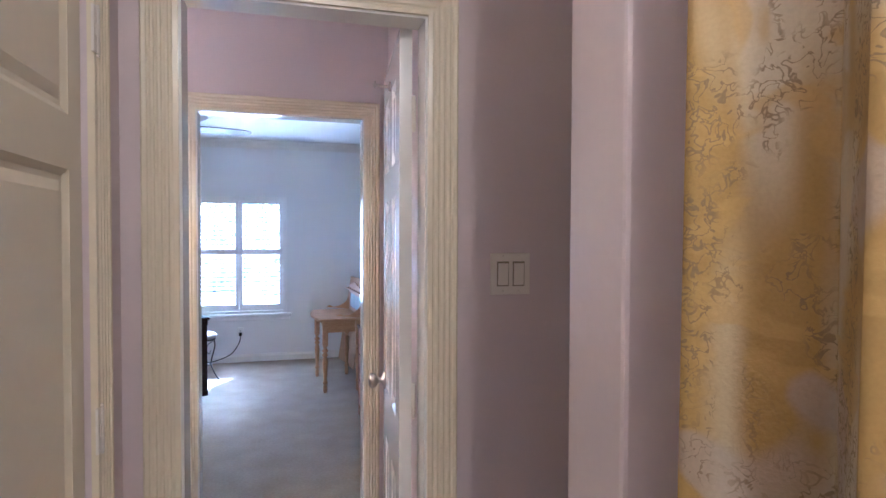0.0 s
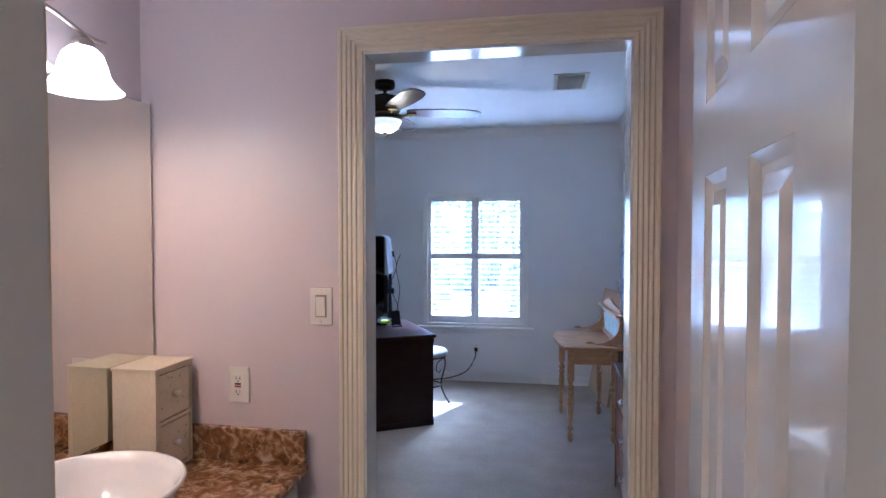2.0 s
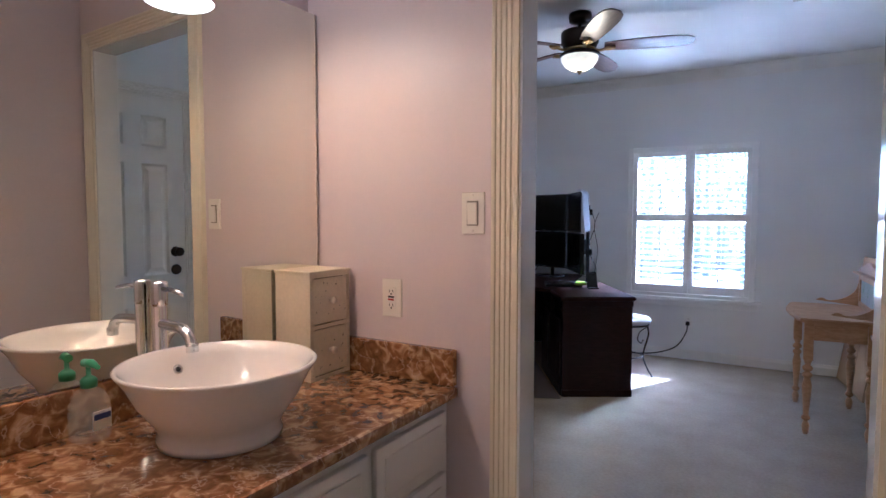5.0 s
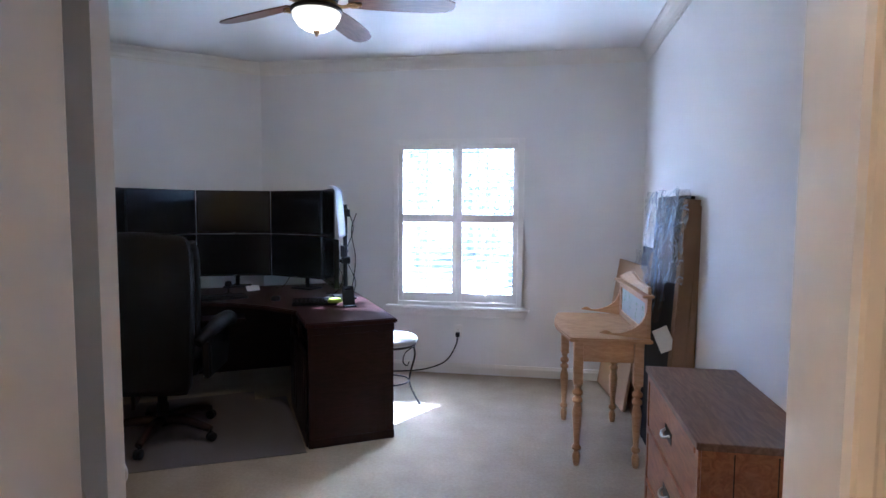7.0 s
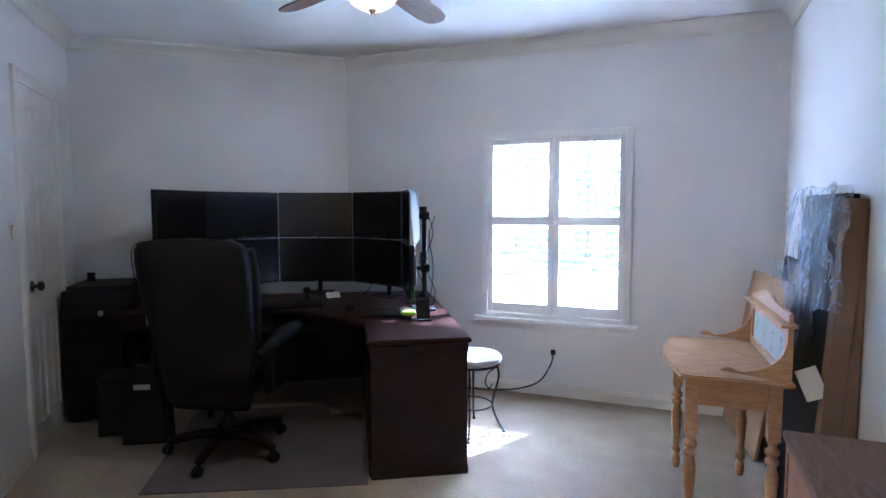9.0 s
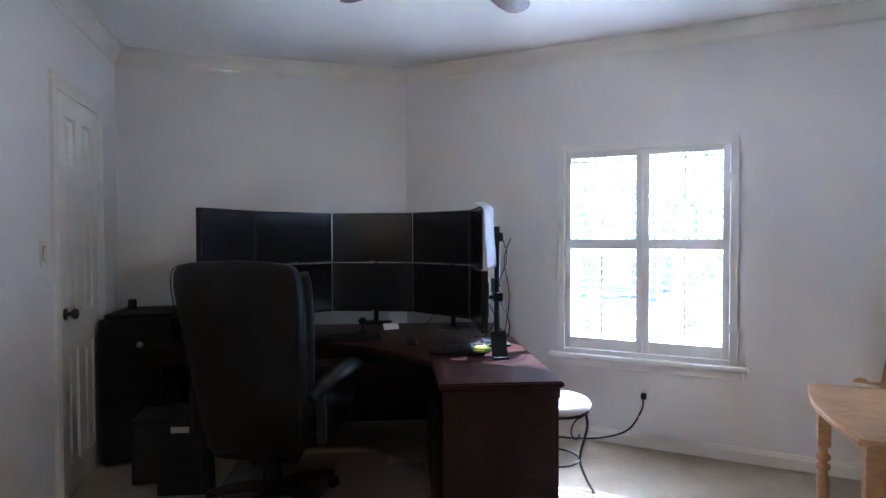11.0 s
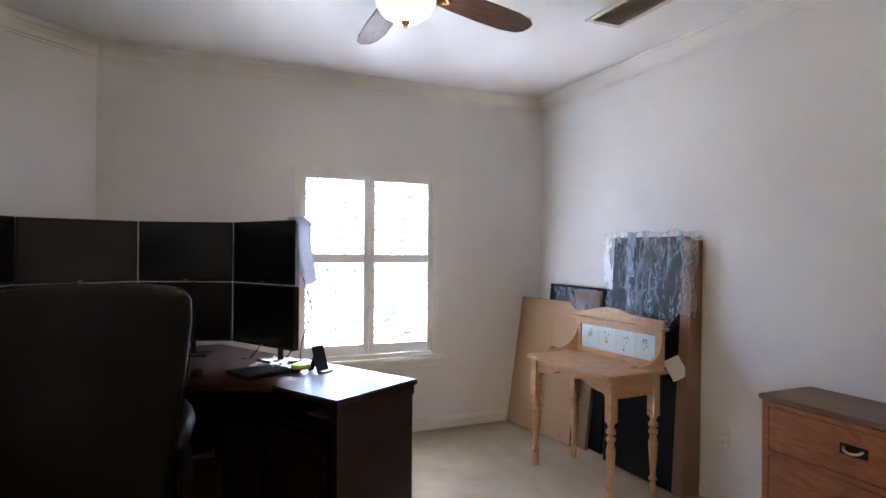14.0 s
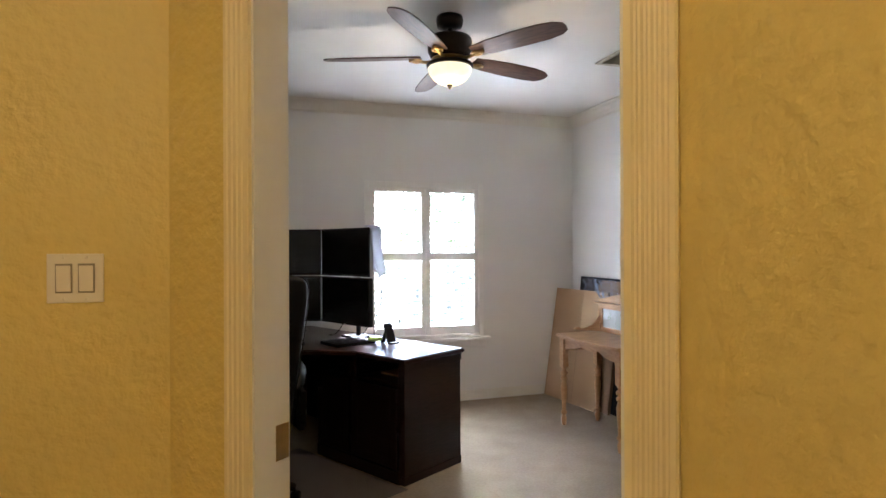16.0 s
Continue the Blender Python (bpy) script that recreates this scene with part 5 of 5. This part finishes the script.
def washstand():
    w = empty("washstand", pose(0.438, 5.812, 0, 0, 0, 90 + 3.6), "golden pine washstand table with a tiled splashback", "table")
    # local x along its length, local -y is the wall side's opposite: +y points to the room
    L, D, H = 0.715, 0.365, 0.69
    out = [(-L / 2 - 0.02, -D / 2 - 0.03), (L / 2 + 0.02, -D / 2 - 0.03), (L / 2 + 0.02, D / 2 - 0.02)]
    for k in range(0, 13):
        t = k / 12
        x = L / 2 + 0.005 - t * (L + 0.01)
        out.append((x, D / 2 + 0.02 + 0.045 * math.sin(math.pi * t)))
    out += [(-L / 2 - 0.02, D / 2 - 0.02)]
    part("tabletop", prism(out, H - 0.022, H, "z", None, 0.006), PINE, w)
    turned = [(0.0, 0.0), (0.014, 0.0), (0.018, 0.02), (0.021, 0.05), (0.015, 0.07), (0.011, 0.08), (0.022, 0.088), (0.024, 0.10), (0.014, 0.115), (0.017, 0.16), (0.023, 0.24), (0.026, 0.29), (0.016, 0.335), (0.026, 0.345), (0.026, 0.36), (0.013, 0.372), (0.027, 0.385), (0.027, 0.40), (0.014, 0.412), (0.019, 0.43), (0.025, 0.445), (0.0, 0.446)]
    leg0 = None
    for x in (-L / 2 + 0.03, L / 2 - 0.03):
        for y in (-D / 2 + 0.03, D / 2 - 0.03):
            if leg0 is None:
                bm = lathe(turned, 20)
                bm_box(bm, (-0.024, -0.024, 0.44), (0.024, 0.024, H - 0.0225), 0.003)
                leg0 = part("leg", bm, PINE, w, "turned pine leg", pose(x, y, 0))
            else:
                again(leg0, w, pose(x, y, 0))
    a = L / 2 - 0.055
    scal = [(-a, H - 0.023), (-a, H - 0.15)]
    for k in range(1, 24):
        t = k / 24
        scal.append((-a + 2 * a * t, H - 0.115 + 0.055 * math.sin(math.pi * t) ** 0.6 - 0.02 * abs(math.sin(3 * math.pi * t))))
    scal += [(a, H - 0.15), (a, H - 0.023)]
    part("front_apron", prism(scal, D / 2 - 0.04, D / 2 - 0.022, "y"), PINE, w, "scalloped front apron")
    part("back_apron", box((-a, -D / 2 + 0.022, H - 0.13), (a, -D / 2 + 0.04, H - 0.023)), PINE, w)
    for x in (-L / 2 + 0.022, L / 2 - 0.04):
        part("side_apron", box((x, -D / 2 + 0.055, H - 0.13), (x + 0.018, D / 2 - 0.055, H - 0.023)), PINE, w)
    # splashback with a strip of tiles
    yb = -D / 2 - 0.02
    fr = bmesh.new()
    z0, z1 = H + 0.001, H + 0.215
    bm_box(fr, (-L / 2, yb, z0), (-L / 2 + 0.05, yb + 0.02, z1))
    bm_box(fr, (L / 2 - 0.05, yb, z0), (L / 2, yb + 0.02, z1))
    bm_box(fr, (-L / 2 + 0.05, yb, z0), (L / 2 - 0.05, yb + 0.02, z0 + 0.035))
    bm_box(fr, (-L / 2 + 0.05, yb, z1 - 0.035), (L / 2 - 0.05, yb + 0.02, z1))
    bm_box(fr, (-L / 2 + 0.05, yb, z0 + 0.035), (L / 2 - 0.05, yb + 0.006, z1 - 0.035))
    back = part("splashback", fr, PINE, w)
    part("ledge", box((-L / 2 - 0.025, yb - 0.01, z1 + 0.0005), (L / 2 + 0.025, yb + 0.05, z1 + 0.014), 0.004), PINE, back)
    crest = [(-L / 2, z1 + 0.0145)]
    for k in range(0, 25):
        t = k / 24
        x = -L / 2 + L * t
        crest.append((x, z1 + 0.034 + 0.040 * math.sin(math.pi * t) ** 2 + 0.020 * abs(math.cos(1.5 * math.pi * t))))
    crest.append((L / 2, z1 + 0.0145))
    part("crest", prism(crest, yb + 0.002, yb + 0.018, "y", None, 0.003), PINE, back, "scalloped pine crest")
    tiles = 4
    tw = (L - 0.10) / tiles
    tile0 = None
    for i in range(tiles):
        x = -L / 2 + 0.05 + tw * (i + 0.5)
        m = pose(x, yb + 0.0065, (z0 + z1) / 2)
        if tile0 is None:
            tile0 = part("tile", box((-tw / 2 + 0.001, 0, -0.0765), (tw / 2 - 0.001, 0.006, 0.0765), 0.0015), MINT, back, "pale glazed tile", m)
            t_ob = tile0
        else:
            t_ob = again(tile0, back, m)
        rnd = random.Random(i)
        for q in range(7):
            bx, bz = rnd.uniform(-0.02, 0.02), rnd.uniform(-0.045, 0.045)
            bmz = lathe([(0, 0), (0.009, 0), (0.008, 0.0005), (0, 0.0006)], 8)
            bmesh.ops.scale(bmz, vec=(1, 0.45, 1), verts=bmz.verts)
            part("sprig", bmz, SPRIG, t_ob, "", pose(bx, 0.0062, bz, -90, rnd.uniform(0, 180), 0))
    for x in (-L / 2 - 0.0, L / 2 - 0.018):
        side = [(yb + 0.021, z0)]
        for k in range(0, 25):
            t = k / 24
            y = yb + 0.021 + 0.235 * (1 - t)
            rise = max(0.0, (t - 0.28) / 0.72)
            side.append((y, z0 + 0.026 + 0.016 * math.sin(math.pi * min(1.0, t / 0.28)) + 0.128 * (1 - math.sqrt(max(0.0, 1 - rise * rise)))))
        side.append((yb + 0.021, z0 + 0.180))
        part("side_scroll", prism(side, x, x + 0.018, "x"), PINE, back, "curved pine side bracket")


washstand()


def dresser():
    d = empty("dresser", pose(0.53, 4.035, 0), "orange teak chest of drawers with a wood-grain top", "dresser")
    W, D, H = 0.745, 0.325, 0.735
    bm = bmesh.new()
    bm_box(bm, (0.008, 0, 0.05), (D, 0.022, H - 0.022))
    bm_box(bm, (0.008, W - 0.022, 0.05), (D, W, H - 0.022))
    bm_box(bm, (D - 0.012, 0.0225, 0.05), (D, W - 0.0225, H - 0.022))
    bm_box(bm, (0.02, 0.0225, 0.05), (D - 0.0125, W - 0.0225, 0.07))
    part("carcass", bm, TEAK, d)
    for y0, y1 in ((0.002, 0.03), (W - 0.03, W - 0.002)):
        part("corner_post", box((0, y0, 0.0), (0.0075, y1, H - 0.022), 0.001), TEAK, d)
    for x in (0.09, 0.20):
        part("side_seam", box((x, -0.0012, 0.06), (x + 0.003, -0.0002, H - 0.03)), BRONZE, d)
    part("top", box((-0.008, -0.010, H - 0.0215), (D + 0.003, W + 0.010, H), 0.004), TEAKT, d, "wood-grain laminate top")
    part("plinth", box((0.03, 0.01, 0.0), (D - 0.01, W - 0.01, 0.0495)), TEAK, d)
    zs = [0.075, 0.285, 0.495, H - 0.036]
    for z0, z1 in zip(zs, zs[1:]):
        dr = part("drawer", box((0.003, 0.032, z0 + 0.014), (0.020, W - 0.032, z1 - 0.014), 0.003), TEAK, d)
        part("rail", box((-0.004, 0.031, z1 - 0.011), (0.0195, W - 0.031, z1 + 0.011), 0.004), TEAK, d, "half-round teak rail")
        zc = (z0 + z1) / 2 + 0.01
        part("recess_plate", box((0.0012, W / 2 - 0.05, zc - 0.02), (0.0028, W / 2 + 0.05, zc + 0.02), 0.0005), BRONZE, dr, "dark metal back plate")
        part("pull", tube(curve_points([(0.0, W / 2 - 0.034, zc + 0.006), (-0.014, W / 2 - 0.025, zc - 0.002), (-0.018, W / 2, zc - 0.008), (-0.014, W / 2 + 0.025, zc - 0.002), (0.0, W / 2 + 0.034, zc + 0.006)], 5), 0.005, 8), NICKEL, dr, "curved nickel pull")


dresser()


def leaning(m, tilt):
    """A flat thing that leans: local x its width, its foot on the floor, its top falling back towards local +y."""
    return m @ pose(0, 0, 0, -tilt, 0, 0)


# boards and boxes that lean on the east wall
board = empty("flat_parcel", leaning(pose(0.772, 5.47, 0.004, 0, 0, 90 + 2), -3.4), "dark flat panel in a cardboard edge and clear plastic wrap", "parcel")
part("panel", box((0.0, 0.0, 0.0), (0.56, 0.05, 1.42), 0.004), BLUEW, board)
part("edge_board", box((-0.072, -0.008, 0.0), (-0.001, 0.058, 1.40), 0.004), CARDD, board, "brown cardboard edge")
part("folded_flap", prism([(-0.085, 0.0), (-0.0095, 0.0), (-0.0095, 1.37), (-0.0165, 1.37)], -0.066, -0.030, "x"), CARDD, board, "darker folded cardboard flap")
wr = bmesh.new()
nx, nz = 64, 64
gv = []
for i in range(nx + 1):
    col = []
    for j in range(nz + 1):
        u, v = i / nx, j / nz
        x = -0.10 + 0.68 * u
        low = 0.98 - 0.20 * math.sin(math.pi * u) + 0.05 * math.sin(11 * u)
        z = 1.45 + (low - 1.45) * v
        wob = noise.noise((u * 5 + v, v * 2, 0.3)) * 0.035 + (0.5 - abs(noise.noise((u * 10 + v * 3, v * 2.5, 1.7)))) * 0.030 + noise.noise((u * 24, v * 14, 4.1)) * 0.007
        y = 0.066 + 0.025 + wob - 0.05 * (u < 0.02)
        col.append(wr.verts.new((x + noise.noise((v * 6, u * 3, 2.0)) * 0.02, y, z + noise.noise((u * 7, v * 3, 9.0)) * 0.02)))
    gv.append(col)
for i in range(nx):
    for j in range(nz):
        wr.faces.new((gv[i][j], gv[i + 1][j], gv[i + 1][j + 1], gv[i][j + 1]))
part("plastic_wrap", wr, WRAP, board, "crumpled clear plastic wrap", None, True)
part("loose_label", box((-0.045, 0.0, -0.06), (0.045, 0.002, 0.06), 0.0, pose(-0.02, 0.09, 0.69, 0, 32, 45)), PAPER, board, "torn white paper label")

card = empty("cardboard_sheet", leaning(pose(0.655, 6.33, 0.004, 0, 0, 90 + 8.5), -9), "large brown cardboard sheet leaning in the corner", "cardboard")
part("sheet", box((0.0, -0.018, 0.0), (0.68, 0.0, 0.98), 0.003), CARD, card)
part("crease", box((0.30, 0.0004, 0.02), (0.302, 0.0012, 0.95)), CARDD, card)
card2 = empty("cardboard_sheet", leaning(pose(0.70, 6.22, 0.004, 0, 0, 90 - 2), -7), "narrow cardboard piece behind the washstand", "cardboard")
part("sheet", box((0.0, -0.03, 0.0), (0.45, -0.004, 1.07), 0.003), CARDD, card2)
framep = empty("flat_parcel", leaning(pose(0.745, 6.12, 0.004, 0, 0, 90), -5), "flat dark parcel in clear plastic", "parcel")
part("parcel", box((0.0, -0.03, 0.0), (0.72, -0.006, 1.085), 0.004), BLUEW, framep)
wr2 = bmesh.new()
gv = []
for i in range(19):
    col = []
    for j in range(13):
        u, v = i / 18, j / 12
        col.append(wr2.verts.new((0.05 + 0.5 * u + noise.noise((v * 4, u * 3, 5)) * 0.02, 0.075 - 0.03 * v + noise.noise((u * 8, v * 6, 3)) * 0.022, 1.07 - (0.18 + 0.06 * math.sin(7 * u)) * v)))
    gv.append(col)
for i in range(18):
    for j in range(12):
        wr2.faces.new((gv[i][j], gv[i + 1][j], gv[i + 1][j + 1], gv[i][j + 1]))
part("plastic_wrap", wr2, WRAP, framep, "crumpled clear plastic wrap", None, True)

# wall outlets and the cord
out_n = outlet_plate("wall_outlet", pose(-0.553, NORTH, 0.345), "white outlet with a black plug below the window")
outlet_plate("wall_outlet", pose(EAST, 5.26, 0.36, 0, 0, -90), "white outlet low on the plain wall")
cord = empty("power_cord", pose(0, 0, 0), "black power cord plugged in below the window", "cord")
part("plug", box((-0.569, NORTH - 0.045, 0.31), (-0.537, NORTH - 0.0095, 0.345), 0.006), BLACKP, cord)
part("cable", tube(curve_points([(-0.553, NORTH - 0.04, 0.315), (-0.56, NORTH - 0.075, 0.25), (-0.64, NORTH - 0.08, 0.12), (-0.80, NORTH - 0.07, 0.045), (-0.98, NORTH - 0.09, 0.022), (-1.2, NORTH - 0.10, 0.012)], 8), 0.0055, 8), BLACKP, cord)

# ceiling fan
def ceiling_fan():
    f = empty("ceiling_fan", pose(-0.975, 5.12, CEIL_Z), "dark bronze ceiling fan with walnut blades and lit bowl", "ceiling fan")
    part("canopy", lathe([(0, 0), (0.068, 0), (0.072, -0.02), (0.066, -0.05), (0.03, -0.062), (0, -0.062)], 32), BRONZE, f)
    part("down_rod", tube([(0, 0, -0.06), (0, 0, -0.10)], 0.013, 12), BRONZE, f)
    part("motor", lathe([(0, -0.085), (0.03, -0.086), (0.055, -0.10), (0.112, -0.112), (0.118, -0.125), (0.115, -0.185), (0.105, -0.20), (0.10, -0.215), (0.06, -0.22), (0, -0.22)], 40), BRONZE, f)
    part("brass_band", lathe([(0.06, -0.2205), (0.098, -0.221), (0.098, -0.232), (0.06, -0.233)], 40), BRASS, f, "gilt lower band")
    part("light_collar", lathe([(0.0, -0.234), (0.07, -0.234), (0.112, -0.243), (0.124, -0.252), (0.122, -0.262), (0.112, -0.265), (0.0, -0.264)], 40), BRONZE, f)
    part("bowl", lathe([(0.112, -0.266), (0.116, -0.272), (0.110, -0.295), (0.088, -0.326), (0.05, -0.348), (0, -0.355)], 40), BOWL, f, "lit alabaster glass bowl")
    part("finial", lathe([(0, -0.352), (0.018, -0.353), (0.016, -0.36), (0.008, -0.366), (0.009, -0.372), (0, -0.38)], 16), BRONZE, f)
    for k in range(5):
        m = pose(0, 0, -0.222, 0, 0, 159 - 72 * k)
        arm = bmesh.new()
        tube(curve_points([(0.07, 0, 0.0), (0.12, 0, -0.012), (0.17, 0, -0.004), (0.215, 0, 0.0)], 5), 0.009, 8, arm)
        tube([(0.175 + 0.026 * math.cos(a * math.pi / 8), 0.026 * math.sin(a * math.pi / 8), -0.004) for a in range(16)], 0.006, 8, arm, True)
        br = part("blade_arm", arm, BRASS, f, "gilt bronze blade arm", m)
        out = [(0.15, -0.045), (0.25, -0.060), (0.40, -0.069), (0.55, -0.068), (0.63, -0.054), (0.668, -0.028), (0.672, 0.0), (0.664, 0.03), (0.63, 0.054), (0.55, 0.066), (0.40, 0.066), (0.25, 0.058), (0.15, 0.045)]
        bl = prism(out, 0.004, 0.011, "z", None, 0.002)
        part("blade", bl, BLADE, f, "", m @ pose(0, 0, 0.004, -12, 0, 0))
    lamp("fan_bulb", "POINT", pose(-0.975, 5.12, CEIL_Z - 0.43), FAN_W, WARM, 0.05)


ceiling_fan()


def ceiling_vent():
    v = empty("ceiling_vent", pose(0.285, 5.335, CEIL_Z), "cream slatted air vent in the ceiling", "air vent")
    fr = bmesh.new()
    W, L = 0.115, 0.21
    for lo, hi in (((-W, -L), (W, -L + 0.03)), ((-W, L - 0.03), (W, L)), ((-W, -L + 0.03), (-W + 0.03, L - 0.03)), ((W - 0.03, -L + 0.03), (W, L - 0.03))):
        bm_box(fr, (lo[0], lo[1], -0.008), (hi[0], hi[1], 0), 0.002)
    part("frame", fr, VENTM, v)
    part("backing", box((-W + 0.03, -L + 0.03, -0.0015), (W - 0.03, L - 0.03, -0.0005)), VENTB, v)
    s0 = None
    for k in range(20):
        m = pose(0, -L + 0.042 + k * (2 * L - 0.084) / 19, -0.006, 38)
        s0 = again(s0, v, m) if s0 else part("slat", box((-W + 0.03, -0.008, -0.0006), (W - 0.03, 0.008, 0.0006)), VENTM, v, "", m)


ceiling_vent()

# things on the desk
kb = empty("keyboard", on_desk(-0.50, 1.05, 0.001, 8), "black computer keyboard on the desk", "keyboard")
part("base", box((-0.22, -0.07, 0), (0.22, 0.07, 0.018), 0.006), BLACKP, kb)
k0 = None
for r in range(5):
    for c in range(15):
        m = pose(-0.196 + c * 0.028, -0.05 + r * 0.025, 0.0185)
        k0 = again(k0, kb, m) if k0 else part("key", box((-0.012, -0.0105, 0), (0.012, 0.0105, 0.006), 0.002), BLACKP, kb, "", m)
mouse = empty("mouse", on_desk(-0.10, 0.86, 0.001, 20), "black computer mouse on the desk", "mouse")
part("shell", lathe([(0, 0.035), (0.02, 0.032), (0.03, 0.02), (0.032, 0.004), (0.03, 0), (0, 0)], 24), BLACKP, mouse)
tray = empty("laptop_dock", on_desk(0.15, 0.66, 0.001, -8), "flat black device with keys and a lime pouch beside", "device")
part("base", box((-0.16, -0.11, 0), (0.13, 0.11, 0.022), 0.006), BLACKP, tray)
g0 = None
for r in range(5):
    for c in range(10):
        m = pose(-0.14 + c * 0.027, -0.085 + r * 0.034, 0.0225)
        g0 = again(g0, tray, m) if g0 else part("key", box((-0.011, -0.012, 0), (0.011, 0.012, 0.004), 0.0015), BLACKP, tray, "", m)
pouch = empty("lime_pouch", on_desk(0.245, 0.52, 0.024, 20), "small lime green object lying on the desk", "pouch")
part("body", lathe([(0, 0), (0.045, 0), (0.05, 0.01), (0.036, 0.024), (0, 0.028)], 16), LIME, pouch)
prop = empty("tablet_stand", on_desk(0.32, 0.46, 0.001, 5), "small black folding stand on the desk corner", "stand")
part("front_plate", box((-0.04, -0.004, 0), (0.04, 0.004, 0.135), 0.003, pose(0, -0.02, 0.001, -18)), BLACKP, prop)
part("rear_leg", box((-0.02, -0.003, 0), (0.02, 0.003, 0.13), 0.002, pose(0, 0.065, 0.001, 26)), BLACKP, prop)
part("lip", box((-0.04, -0.05, 0.001), (0.04, -0.02, 0.012), 0.003), BLACKP, prop)
cam_ob = empty("webcam", on_desk(-0.40, 1.28, 0.001, 10), "small black desk camera on a stub foot", "gadget")
part("foot", lathe([(0, 0), (0.03, 0), (0.028, 0.006), (0.008, 0.012), (0.007, 0.05), (0, 0.05)], 18), BLACKP, cam_ob)
part("head", lathe([(0, 0.05), (0.018, 0.054), (0.026, 0.072), (0.02, 0.092), (0, 0.098)], 18), BLACKP, cam_ob)
pads = empty("papers", DESK @ pose(0.16, 0.25, 0.564), "loose papers and a flat box in the open desk shelf", "papers")
part("notepad", box((-0.02, -0.12, 0), (0.14, 0.10, 0.012), 0.002), CARD, pads)
part("box", box((-0.10, 0.17, 0), (0.12, 0.42, 0.06), 0.004), BLACKP, pads)
note = empty("note_paper", on_desk(-0.20, 1.40, 0.0008, 25), "pale sheet of paper leaning behind the keyboard", "paper")
part("sheet", box((-0.07, 0, 0), (0.035, 0.003, 0.045), 0.0, pose(0, 0, 0, -35)), PAPER, note)

# cloth over the end screen
cl = empty("cloth", DESK @ pose(0.235, 0.575, DH), "white cloth hung over the end monitor's edge", "cloth")
cb = bmesh.new()
cols = []
for i in range(13):
    col = []
    for j in range(19):
        u, v = i / 12, j / 18
        w = 0.14 - 0.03 * v
        x = 0.045 + 0.020 * math.sin(u * 9 + v * 2) + 0.012 * v - (0.05 * (1 - v / 0.08) if v < 0.08 else 0)
        y = -0.045 + (u - 0.3) * w + 0.02 * math.sin(v * 4)
        z = 0.778 - 0.32 * v - 0.02 * math.sin(u * 5) * v
        col.append(cb.verts.new((x, y, z)))
    cols.append(col)
for i in range(12):
    for j in range(18):
        cb.faces.new((cols[i][j], cols[i + 1][j], cols[i + 1][j + 1], cols[i][j + 1]))
bmesh.ops.solidify(cb, geom=cb.faces[:], thickness=0.003)
part("towel", cb, CLOTH, cl, "", None, True)

# cloth under the far end of the lower row, and a thick book beside it
rag = empty("cloth", DESK @ pose(-1.245, 0.775, DH, 0, 0, -70), "small white cloth hanging from the monitor's lower edge", "cloth")
rb = bmesh.new()
rows = []
for j in range(13):
    v = j / 12
    rows.append([rb.verts.new((0.012 * math.sin(u * 1.3 + v * 3) + 0.008 * v, -0.045 + u * 0.016 * (0.75 + 0.4 * v), 0.165 - 0.21 * v + 0.01 * math.sin(u * 0.9) * v)) for u in range(7)])
for r0, r1 in zip(rows, rows[1:]):
    for u in range(6):
        rb.faces.new((r0[u], r0[u + 1], r1[u + 1], r1[u]))
bmesh.ops.solidify(rb, geom=rb.faces[:], thickness=0.003)
part("towel", rb, CLOTH, rag, "", None, True)
book = empty("thick_book", on_desk(-1.02, 1.16, 0.001, 62), "thick black book lying flat on the desk", "book")
part("pages", box((-0.098, -0.066, 0.005), (0.094, 0.070, 0.040), 0.001), PAPER, book, "white page block")
for z in (0.0, 0.0402):
    part("cover", box((-0.100, -0.070, z), (0.100, 0.073, z + 0.0045), 0.001), BLACKP, book)
part("spine", box((-0.100, 0.0705, 0.0048), (0.100, 0.075, 0.040), 0.001), BLACKP, book)

# cables behind the screens
for k, (x, y) in enumerate(((0.40, 0.80), (0.36, 1.00), (0.05, 1.46), (-0.30, 1.63), (0.42, 0.66))):
    cb_ob = empty("cable", on_desk(x, y, 0, 30 * k), "thin black cable hanging behind the monitors", "cable", "cables behind the monitors")
    part("wire", tube(curve_points([(0.0, 0.0, 0.60), (0.03, 0.02, 0.48), (-0.02, 0.03, 0.30), (0.04, 0.0, 0.12), (0.02, 0.06, 0.006), (-0.05, 0.08, 0.005)], 7), 0.0032, 6), BLACKP, cb_ob)
for x, y, z in ((0.36, 0.84, 0.62), (0.36, 0.84, 0.33)):
    bx = empty("monitor_clamp", on_desk(x, y, z, -85), "black clamp bracket on the monitor post", "bracket", "clamps behind the monitors")
    part("plate", box((-0.04, -0.006, -0.04), (0.04, 0.006, 0.04), 0.003), BLACKP, bx)
    part("bolt", lathe([(0, 0), (0.012, 0), (0.012, 0.03), (0, 0.03)], 12), BLACKP, bx, "", pose(0, 0.006, 0, -90))
